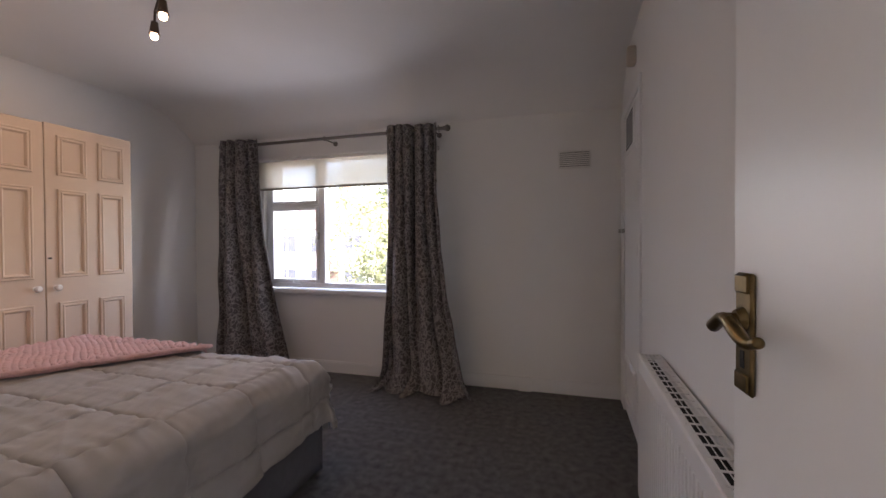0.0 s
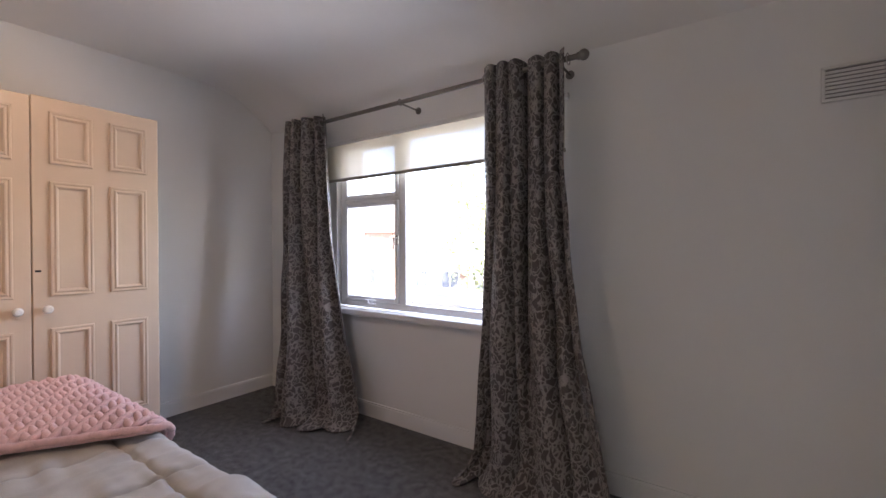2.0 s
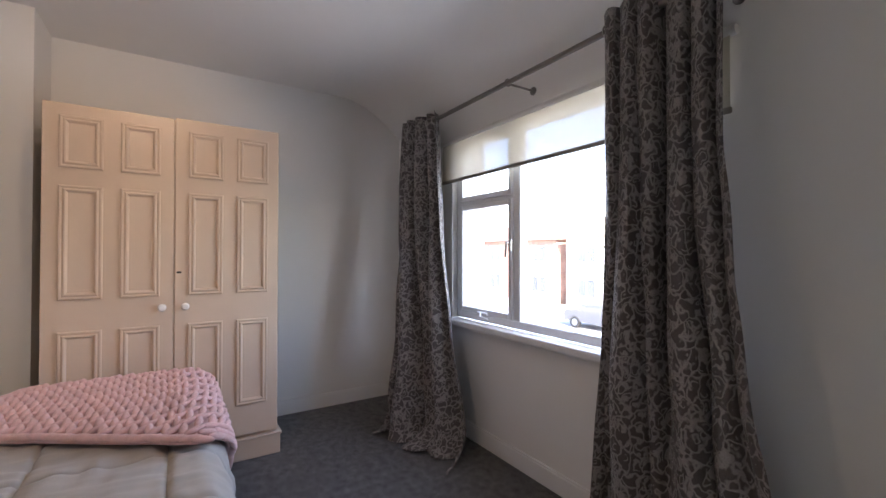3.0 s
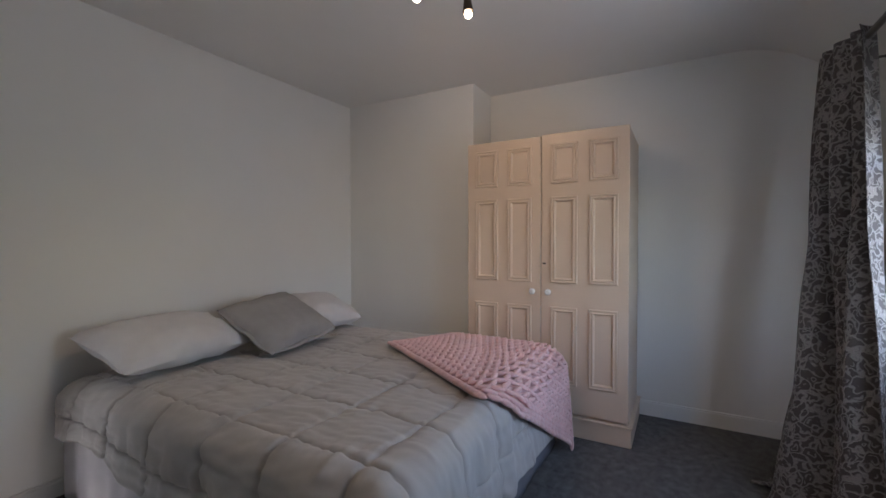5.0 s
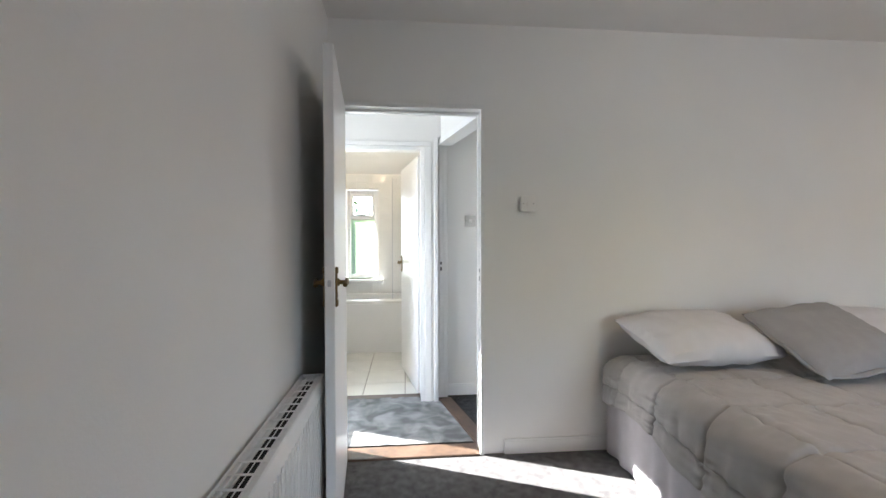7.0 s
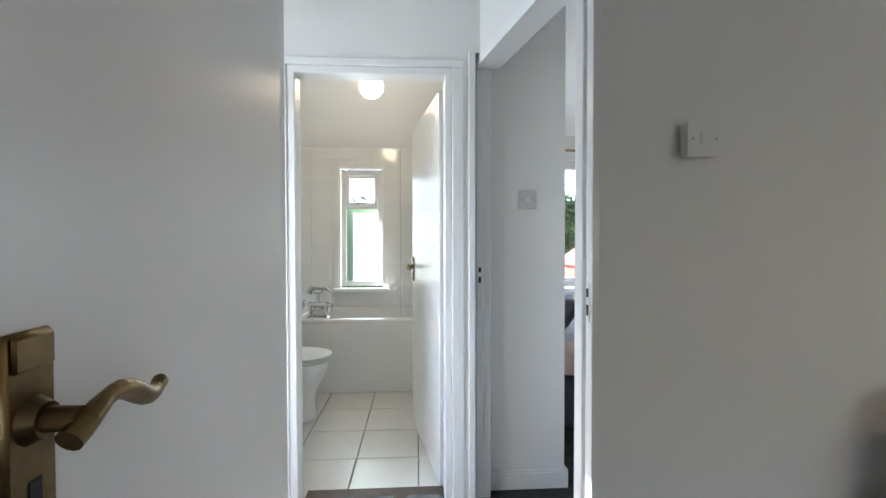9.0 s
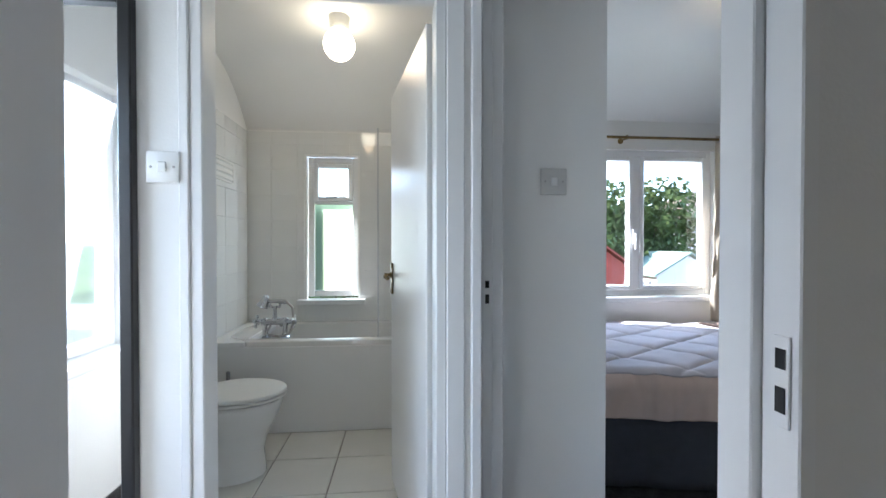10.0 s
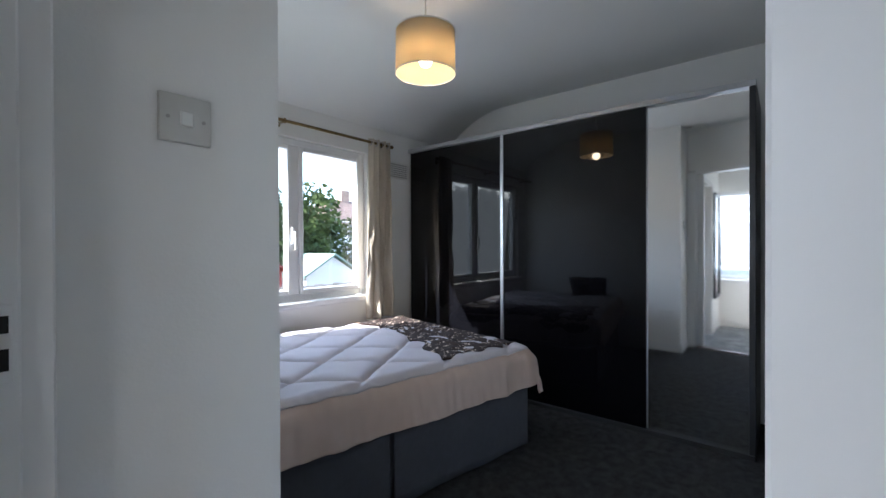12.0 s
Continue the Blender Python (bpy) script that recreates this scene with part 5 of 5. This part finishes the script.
sw = thing("sliding_wardrobe", (-2.93, -1.50, 0), "black gloss sliding wardrobe with a mirror door", "wardrobe")
part("carcass", boxes([(-0.30, 0.25, -1.285, 1.295, 0.0, 2.06)], 0.002), M_BLACKM, sw)
part("top_rail", box(bmesh.new(), 0.25, 0.318, -1.285, 1.295, 2.035, 2.068, 0.002), M_ALU, sw, "silver top rail")
part("bottom_rail", box(bmesh.new(), 0.25, 0.318, -1.285, 1.295, 0.0, 0.03, 0.002), M_DARK, sw, "black bottom rail")


def slider(x, y0, y1, material, label, trims):
    d = part("sliding_door", box(bmesh.new(), x - 0.016, x, y0, y1, 0.032, 2.034, 0.001), material, sw, label)
    for y in trims:
        part("edge_profile", box(bmesh.new(), x - 0.018, x + 0.008, y - 0.014, y + 0.014, 0.031, 2.0345, 0.003), M_ALU, d, "silver edge profile")
    return d


slider(0.284, -1.283, -0.275, M_BLACK, "black glass door", [])
slider(0.308, -0.290, 0.745, M_BLACK, "black glass door", [-0.288])
slider(0.284, 0.735, 1.265, M_MIRROR, "full-height mirror door", [0.738])
part("edge_profile", box(bmesh.new(), 0.262, 0.316, 1.265, 1.295, 0.03, 2.035, 0.003), M_BLACKM, sw, "black end profile")

pl = thing("pendant_light", (-1.385, -1.485, H), "cream drum shade pendant light, switched on", "pendant light")
part("ceiling_rose", lathe(bmesh.new(), [(0.0, -0.03), (0.025, -0.028), (0.045, -0.008), (0.047, 0.0)], 24), M_PLASTIC, pl, "", True)
part("cord", cyl(bmesh.new(), (0, 0, -0.03), (0, 0, -0.30), 0.004, seg=8), M_PLASTIC, pl, "", True)
part("bulb_holder", cyl(bmesh.new(), (0, 0, -0.28), (0, 0, -0.345), 0.018), M_PLASTIC, pl, "", True)
sh = bmesh.new()
lathe(sh, [(0.147, -0.244), (0.150, -0.453)], 48)
so = part("shade", sh, M_SHADE, pl, "cream fabric drum shade", True)
so.modifiers.new("thickness", 'SOLIDIFY').thickness = 0.002
for z in (-0.244, -0.453):
    part("shade_trim", ring(bmesh.new(), (0, 0, z), 0.148 if z > -0.3 else 0.1505, 0.0032, 'z', 48, 6), M_PLASTIC, so, "", True)
part("spider", boxes([(-0.15, 0.15, -0.002, 0.002, -0.265, -0.261), (-0.002, 0.002, -0.15, 0.15, -0.265, -0.261)]), M_PLASTIC, so)
part("bulb", lathe(bmesh.new(), [(0.012, -0.325), (0.018, -0.345), (0.030, -0.372), (0.032, -0.395), (0.024, -0.412), (0.0, -0.422)], 20), M_BULB, pl, "lit bulb", True)
point_lamp("pendant_glow", (-1.385, -1.485, 2.035), 0.42, (1.0, 0.74, 0.46), 0.035)
so2 = thing("wall_socket", (-0.295, -1.10, 0.41), "white double wall socket above the skirting", "socket", rz=-90)
part("faceplate", box(bmesh.new(), -0.073, 0.073, -0.012, 0, -0.043, 0.043, 0.003), M_PLASTIC, so2)

# ---- outside ----
M_BRICK = mat("red_brick", (0.40, 0.25, 0.19), 0.9, var=0.2, scale=3)
M_RENDER = mat("white_render", (0.72, 0.70, 0.66), 0.9, var=0.05, scale=1.5)
M_ROOF = mat("brown_roof_tiles", (0.20, 0.13, 0.10), 0.9, var=0.2, scale=4)
M_ASPHALT = mat("asphalt", (0.15, 0.148, 0.145), 0.9, var=0.15, scale=3)
M_PAVE = mat("pavement_slabs", (0.33, 0.32, 0.30), 0.9, var=0.1, scale=2)
M_BARK = mat("bark", (0.10, 0.07, 0.05), 0.95, var=0.3, scale=6)
M_PANE = mat("dark_window_pane", (0.11, 0.12, 0.135), 0.08, var=0.1)
M_LEAF = mat("spring_leaves", (0.27, 0.30, 0.14), 0.7, var=0.35, scale=3)
M_LEAF2 = mat("hedge_leaves", (0.115, 0.155, 0.048), 0.7, var=0.4, scale=2)
G = -2.9
setting("road", boxes([(-200, 200, 13.0, 19.5, G, G + 0.02)]), M_ASPHALT, "grey asphalt street", "road")
setting("pavement", boxes([(-200, 200, 11.0, 13.0, G, G + 0.13), (-200, 200, 19.5, 21.3, G, G + 0.13)]), M_PAVE, "grey slab pavement with kerb", "pavement")


def tree(name, at, trunk_h, crown_r, crown_z, n, size, leaf, label, seed, squash=0.8):
    rnd = random.Random(seed)
    t = thing(name, at, label, "tree")
    tb = bmesh.new()
    top = Vector((0, 0, trunk_h))
    cyl(tb, (0, 0, 0), top, 0.045 * trunk_h, 0.025 * trunk_h, 10)
    clumps = []
    for k in range(16):
        a, b = rnd.uniform(0, 6.28), rnd.uniform(-0.4, 1.0)
        r = crown_r * rnd.uniform(0.35, 0.95)
        c = Vector((r * math.cos(a) * math.sqrt(1 - min(1, b * b) * 0.7), r * math.sin(a) * math.sqrt(1 - min(1, b * b) * 0.7), crown_z + crown_r * squash * b))
        cyl(tb, top * rnd.uniform(0.6, 1.0), c, 0.012 * trunk_h + 0.01, 0.01, 6)
        clumps.append((c, crown_r * rnd.uniform(0.30, 0.50)))
    part("trunk", tb, M_BARK, t, "", True)
    vs, fs = [], []
    for _ in range(n):
        c, r = rnd.choice(clumps)
        d = Vector((rnd.gauss(0, 1), rnd.gauss(0, 1), rnd.gauss(0, 1))).normalized() * r * rnd.uniform(0.55, 1.05)
        p = c + d
        u = Vector((rnd.uniform(-1, 1), rnd.uniform(-1, 1), rnd.uniform(-1, 1))).normalized()
        w = u.orthogonal().normalized()
        s = size * rnd.uniform(0.6, 1.3)
        k = len(vs)
        vs += [tuple(p - u * s), tuple(p + w * s * 0.5), tuple(p + u * s), tuple(p - w * s * 0.5)]
        fs.append((k, k + 1, k + 2, k + 3))
    me = bpy.data.meshes.new("crown")
    me.from_pydata(vs, [], fs)
    me.materials.append(leaf)
    cr = new("crown", me)
    cr.parent = t
    return t


def house(name, at, w, d, eaves, ridge, wall_m, roof_m, label, rz=0.0, cols=(0.2, 0.5, 0.8), porch=None):
    """A two-storey house whose front looks towards local -y."""
    h = thing(name, at, label, "house", rz=rz)
    part("wall", box(bmesh.new(), -w / 2, w / 2, 0, d, 0, eaves), wall_m, h)
    bm = bmesh.new()
    o = 0.35
    v = [bm.verts.new(p) for p in ((-w / 2 - o, -o, eaves - 0.08), (w / 2 + o, -o, eaves - 0.08), (w / 2 + o, d + o, eaves - 0.08), (-w / 2 - o, d + o, eaves - 0.08), (-w / 2 + d * 0.35, d / 2, ridge), (w / 2 - d * 0.35, d / 2, ridge))]
    for q in ((0, 1, 5, 4), (1, 2, 5), (2, 3, 4, 5), (3, 0, 4), (3, 2, 1, 0)):
        bm.faces.new([v[i] for i in q])
    rf = part("roof", bm, roof_m, h)
    part("chimney", box(bmesh.new(), -0.45, 0.45, d / 2 - 0.3, d / 2 + 0.3, ridge - 0.6, ridge + 0.9), M_BRICK, rf)
    for zz in (0.9, 3.45):
        for c in cols:
            x = -w / 2 + w * c
            wi = part("window", boxes([(x - 0.85, x + 0.85, -0.05, 0.04, zz - 0.06, zz), (x - 0.85, x + 0.85, -0.05, 0.04, zz + 1.25, zz + 1.31), (x - 0.85, x - 0.78, -0.05, 0.04, zz, zz + 1.25), (x + 0.78, x + 0.85, -0.05, 0.04, zz, zz + 1.25), (x - 0.03, x + 0.03, -0.05, 0.04, zz, zz + 1.25)]), M_UPVC, h)
            part("pane", box(bmesh.new(), x - 0.78, x + 0.78, -0.01, 0.01, zz, zz + 1.25), M_PANE, wi)
    if porch is not None:
        x = porch
        bm = bmesh.new()
        q = [bm.verts.new(p) for p in ((x - 0.9, -0.9, 2.3), (x, -0.9, 3.1), (x + 0.9, -0.9, 2.3), (x - 0.9, 0, 2.3), (x, 0, 3.1), (x + 0.9, 0, 2.3))]
        for f in ((0, 1, 4, 3), (1, 2, 5, 4), (0, 2, 1), (0, 3, 5, 2)):
            bm.faces.new([q[i] for i in f])
        part("porch", bm, roof_m, h, "small tiled porch roof")
        part("door", box(bmesh.new(), x - 0.45, x + 0.45, -0.04, 0.03, 0, 2.05), M_ROOF, h)
    return h


house("house", (-17.5, 27.5, G), 9.5, 8, 5.3, 8.0, M_RENDER, M_ROOF, "pale rendered semi-detached house across the street", porch=1.2)
house("house", (-7.3, 27.5, G), 9.5, 8, 5.3, 8.0, M_RENDER, M_ROOF, "white rendered semi-detached house with a porch", porch=-2.2)
house("house", (3.2, 27.5, G), 9.5, 8, 5.3, 8.0, M_RENDER, M_ROOF, "white rendered semi-detached house across the street", porch=1.5)
house("house", (-28.0, 27.5, G), 9.5, 8, 5.3, 8.0, M_BRICK, M_ROOF, "red brick house further along the street")
house("house", (-38.5, 27.5, G), 9.5, 8, 5.3, 8.0, M_BRICK, M_ROOF, "red brick house further along the street")
house("house", (-49.0, 27.5, G), 9.5, 8, 5.3, 8.0, M_RENDER, M_ROOF, "pale rendered house at the end of the street")
setting("driveway", boxes([(-200, 200, 21.3, 27.5, G, G + 0.10), (-200, 200, 5.0, 11.0, G, G + 0.10)]), M_PAVE, "pale paved front gardens", "paving")
tree("street_tree", (-3.75, 12.2, G), 2.4, 2.5, 4.3, 22000, 0.062, M_LEAF, "leafy young street tree in spring leaf", 5)


def car(name, at, color, label):
    c = thing(name, at, label, "car")
    body = bmesh.new()
    prof = [(-2.05, 0.35), (-2.1, 0.75), (-1.9, 0.92), (-1.15, 1.0), (-0.55, 1.42), (0.75, 1.45), (1.45, 1.02), (2.0, 0.9), (2.1, 0.6), (2.05, 0.32)]
    a = [body.verts.new((x, -0.82 if z < 1.2 else -0.66, z)) for x, z in prof]
    b = [body.verts.new((x, 0.82 if z < 1.2 else 0.66, z)) for x, z in prof]
    body.faces.new(a), body.faces.new(list(reversed(b)))
    for i in range(len(prof)):
        j = (i + 1) % len(prof)
        body.faces.new((a[i], b[i], b[j], a[j]))
    part("body", body, mat("car_paint", color, 0.25, var=0.03, coat=1.0), c, "", True)
    part("windscreen", boxes([(-1.0, 1.25, -0.765, -0.735, 1.02, 1.32), (-1.0, 1.25, 0.735, 0.765, 1.02, 1.32)], 0.01), M_PANE, c)
    for x in (-1.3, 1.3):
        for y in (-0.78, 0.78):
            w = part("wheel", cyl(bmesh.new(), (x, y - 0.09, 0.31), (x, y + 0.09, 0.31), 0.31, seg=20), M_DARK, c, "", True)
            part("rim", cyl(bmesh.new(), (x, y - 0.095, 0.31), (x, y + 0.095, 0.31), 0.19, seg=16), M_ALU, w, "", True)
    return c


car("car", (-9.2, 18.3, G + 0.02), (0.70, 0.71, 0.72), "white hatchback parked at the far kerb")
car("car", (-13.8, 20.8, G + 0.13), (0.09, 0.09, 0.10), "dark grey saloon on a driveway")
car("car", (-3.9, 14.2, G + 0.02), (0.62, 0.63, 0.65), "silver hatchback parked at the kerb")

car("car", (-26.5, 18.4, G + 0.02), (0.72, 0.73, 0.74), "white car parked along the street")
car("car", (-31.5, 20.9, G + 0.13), (0.16, 0.05, 0.05), "dark red car on a driveway")
car("car", (-15.0, 12.2, G + 0.13), (0.70, 0.71, 0.73), "white hatchback parked on the near side")

# garden side
setting("lawn", boxes([(-60, 40, -60, -8.5, G, -1.5)]), mat("lawn_grass", (0.09, 0.14, 0.04), 0.95, var=0.35, scale=1.5), "raised garden lawn behind the house", "lawn")
LZ = -1.5
tree("garden_tree", (-8.4, -14.6, LZ), 1.2, 2.3, 2.2, 9000, 0.14, M_LEAF2, "dense green garden tree in sunlight", 11, 0.8)
tree("garden_tree", (-6.6, -16.2, LZ), 1.3, 2.5, 2.4, 8000, 0.15, M_LEAF2, "dense green garden tree in sunlight", 12, 0.75)
tree("garden_tree", (-9.4, -19.0, LZ), 1.3, 2.8, 2.4, 7000, 0.17, M_LEAF2, "broad green garden tree", 13, 0.7)
tree("garden_tree", (3.0, -13.5, LZ), 1.0, 2.7, 1.5, 9000, 0.15, M_LEAF2, "light green garden bush", 14, 0.7)
tree("garden_tree", (9.0, -11.0, LZ), 1.3, 2.4, 2.6, 6000, 0.17, M_LEAF2, "tall dark green garden tree", 15, 0.8)
tree("garden_tree", (12.8, -12.6, LZ), 1.3, 2.6, 2.8, 6000, 0.18, M_LEAF2, "tall dark green garden tree", 16, 0.8)
tree("garden_tree", (5.4, -11.4, LZ), 1.2, 2.2, 2.2, 5500, 0.16, M_LEAF2, "dense green garden tree in sunlight", 17, 0.8)
house("house", (-24.4, -28.0, LZ), 9.0, 8, 4.6, 7.0, M_RENDER, M_ROOF, "white rendered house beyond the gardens", rz=180)
# made-up house, keeps the landing window's view in the mirror white
house("house", (9.5, -1.0, G), 9.0, 8, 5.2, 7.8, M_RENDER, M_ROOF, "unseen white house added as a pale landing window view", rz=-90)
shed_m = mat("red_stained_boards", (0.30, 0.065, 0.045), 0.85, var=0.15, scale=4)


def shed(at, w, d, h, r, wall_m, roof_m, label, rz):
    s = thing("garden_shed", at, label, "shed", rz=rz)
    bm = bmesh.new()
    lo = [bm.verts.new(p) for p in ((-w / 2, 0, 0), (w / 2, 0, 0), (w / 2, 0, h), (0, 0, r), (-w / 2, 0, h))]
    hi = [bm.verts.new((v.co.x, d, v.co.z)) for v in lo]
    bm.faces.new(lo), bm.faces.new(list(reversed(hi)))
    for i in range(5):
        bm.faces.new((lo[i], hi[i], hi[(i + 1) % 5], lo[(i + 1) % 5]))
    part("wall", bm, wall_m, s)
    rb = bmesh.new()
    for sg in (-1, 1):
        p = [Vector((0, -0.15, r + 0.05)), Vector((sg * (w / 2 + 0.15), -0.15, h - 0.03)), Vector((sg * (w / 2 + 0.15), d + 0.15, h - 0.03)), Vector((0, d + 0.15, r + 0.05))]
        q = [rb.verts.new(x) for x in p] + [rb.verts.new(x + Vector((0, 0, 0.06))) for x in p]
        for f in ((0, 1, 2, 3), (4, 5, 6, 7), (0, 1, 5, 4), (1, 2, 6, 5), (2, 3, 7, 6), (3, 0, 4, 7)):
            rb.faces.new([q[i] for i in f])
    part("roof", rb, roof_m, s)
    return s


shed((-5.4, -11.3, LZ), 1.7, 2.0, 1.95, 2.55, shed_m, shed_m, "red stained wooden garden shed", 180)
shed((-8.1, -11.4, LZ), 2.0, 2.4, 1.75, 2.35, M_RENDER, mat("green_felt_roof", (0.20, 0.27, 0.22), 0.9), "pale shed with a green felt roof", 180)
fence = thing("garden_fence", (-5.0, -9.9, LZ), "pale timber garden fence with upright boards", "fence")
M_FENCE = mat("weathered_boards", (0.42, 0.33, 0.27), 0.9, var=0.2, scale=5, rand=0.3)
fb = bpy.data.meshes.new("board")
_b = box(bmesh.new(), -0.07, 0.07, -0.012, 0.012, 0.05, 1.65)
_b.to_mesh(fb)
_b.free()
fb.materials.append(M_FENCE)
for k in range(60):
    o = new("board", fb)
    o.parent = fence
    o.location = (-4.5 + k * 0.152, 0, 0.02 * math.sin(k * 1.7))
for k in range(6):
    part("post", box(bmesh.new(), -4.5 + k * 1.8 - 0.05, -4.5 + k * 1.8 + 0.05, 0.012, 0.11, 0, 1.75), M_FENCE, fence)

# ---- tiles, last ----


def tile_mesh(name, w, h, t, material, bev=0.003):
    me = bpy.data.meshes.new(name)
    b = bmesh.new()
    lo = [b.verts.new((x * w / 2, y * h / 2, 0)) for x, y in ((-1, -1), (1, -1), (1, 1), (-1, 1))]
    mi = [b.verts.new((x * w / 2, y * h / 2, t - bev)) for x, y in ((-1, -1), (1, -1), (1, 1), (-1, 1))]
    hi = [b.verts.new((x * (w / 2 - bev), y * (h / 2 - bev), t)) for x, y in ((-1, -1), (1, -1), (1, 1), (-1, 1))]
    for a, c in ((lo, mi), (mi, hi)):
        for i in range(4):
            b.faces.new((a[i], a[(i + 1) % 4], c[(i + 1) % 4], c[i]))
    b.faces.new(hi)
    b.to_mesh(me)
    b.free()
    me.materials.append(material)
    return me


def lay(parent, me, m):
    o = new("tile", me)
    o.parent = parent
    rnd = random.Random(int(m.translation.x * 991 + m.translation.y * 733 + m.translation.z * 577))
    o.matrix_basis = m @ pose(0, 0, 0, rnd.uniform(-0.25, 0.25), rnd.uniform(-0.25, 0.25), 0)
    return o


floor_b = bpy.data.objects["floor_bathroom"]
TS = 0.343
ft = tile_mesh("tile", TS - 0.006, TS - 0.006, 0.008, M_FTILE)
for i in range(-2, 4):
    for j in range(0, 4):
        x, y = 0.593 + i * TS, -2.14 + j * TS
        if -0.19 < x < 1.60 and y < -1.0:
            lay(floor_b, ft, pose(x, y, -0.006))
south = bpy.data.objects["wall_bath_south"]
east = bpy.data.objects["wall_bath_east"]
setting("grout_bed", boxes([(-0.185, 0.745, -3.022, -3.0165, 0.55, 2.08), (1.18, 1.62, -3.022, -3.0165, 0.55, 2.08), (0.745, 1.18, -3.022, -3.0165, 0.55, 0.735), (0.745, 1.18, -3.022, -3.0165, 1.915, 2.08), (1.6165, 1.622, -3.0, -0.97, 0.55, 2.05)]), M_WGROUT, "pale grout between wall tiles", "grout")
WT = 0.203
cuts = {}


def wall_tile(parent, c0, c1, z0, z1, flat):
    """A tile or a cut piece between two bounds along the wall and in height."""
    w, h = round(c1 - c0, 3), round(z1 - z0, 3)
    if w < 0.02 or h < 0.02:
        return
    if (w, h) not in cuts:
        cuts[(w, h)] = tile_mesh("tile", w - 0.0022, h - 0.0022, 0.004, M_TILE, 0.0012)
    c, z = (c0 + c1) / 2, (z0 + z1) / 2
    lay(parent, cuts[(w, h)], pose(c, -3.017, z, 90, 0, 180) if flat else pose(1.617, c, z, 90, 0, -90))


for r in range(8):
    z0, z1 = 0.585 + r * 0.2, min(2.085, 0.585 + (r + 1) * 0.2)
    for k in range(9):
        x0, x1 = -0.19 + k * WT, min(1.62, -0.19 + (k + 1) * WT)
        if z1 <= 0.76 or z0 >= 1.91 or x1 <= 0.745 or x0 >= 1.18:
            wall_tile(south, x0, x1, z0, z1, True)
        else:
            if x0 < 0.745:
                wall_tile(south, x0, 0.745, z0, z1, True)
            if x1 > 1.18:
                wall_tile(south, 1.18, x1, z0, z1, True)
            a, b = max(x0, 0.745), min(x1, 1.18)
            if z0 < 0.735 < z1:
                wall_tile(south, a, b, z0, 0.735, True)
            if z0 < 1.915 < z1:
                wall_tile(south, a, b, 1.915, z1, True)
    for k in range(10):
        y0, y1 = -3.0 + k * WT, -3.0 + (k + 1) * WT
        wall_tile(east, y0, min(y1, -0.97), z0, z1, False)
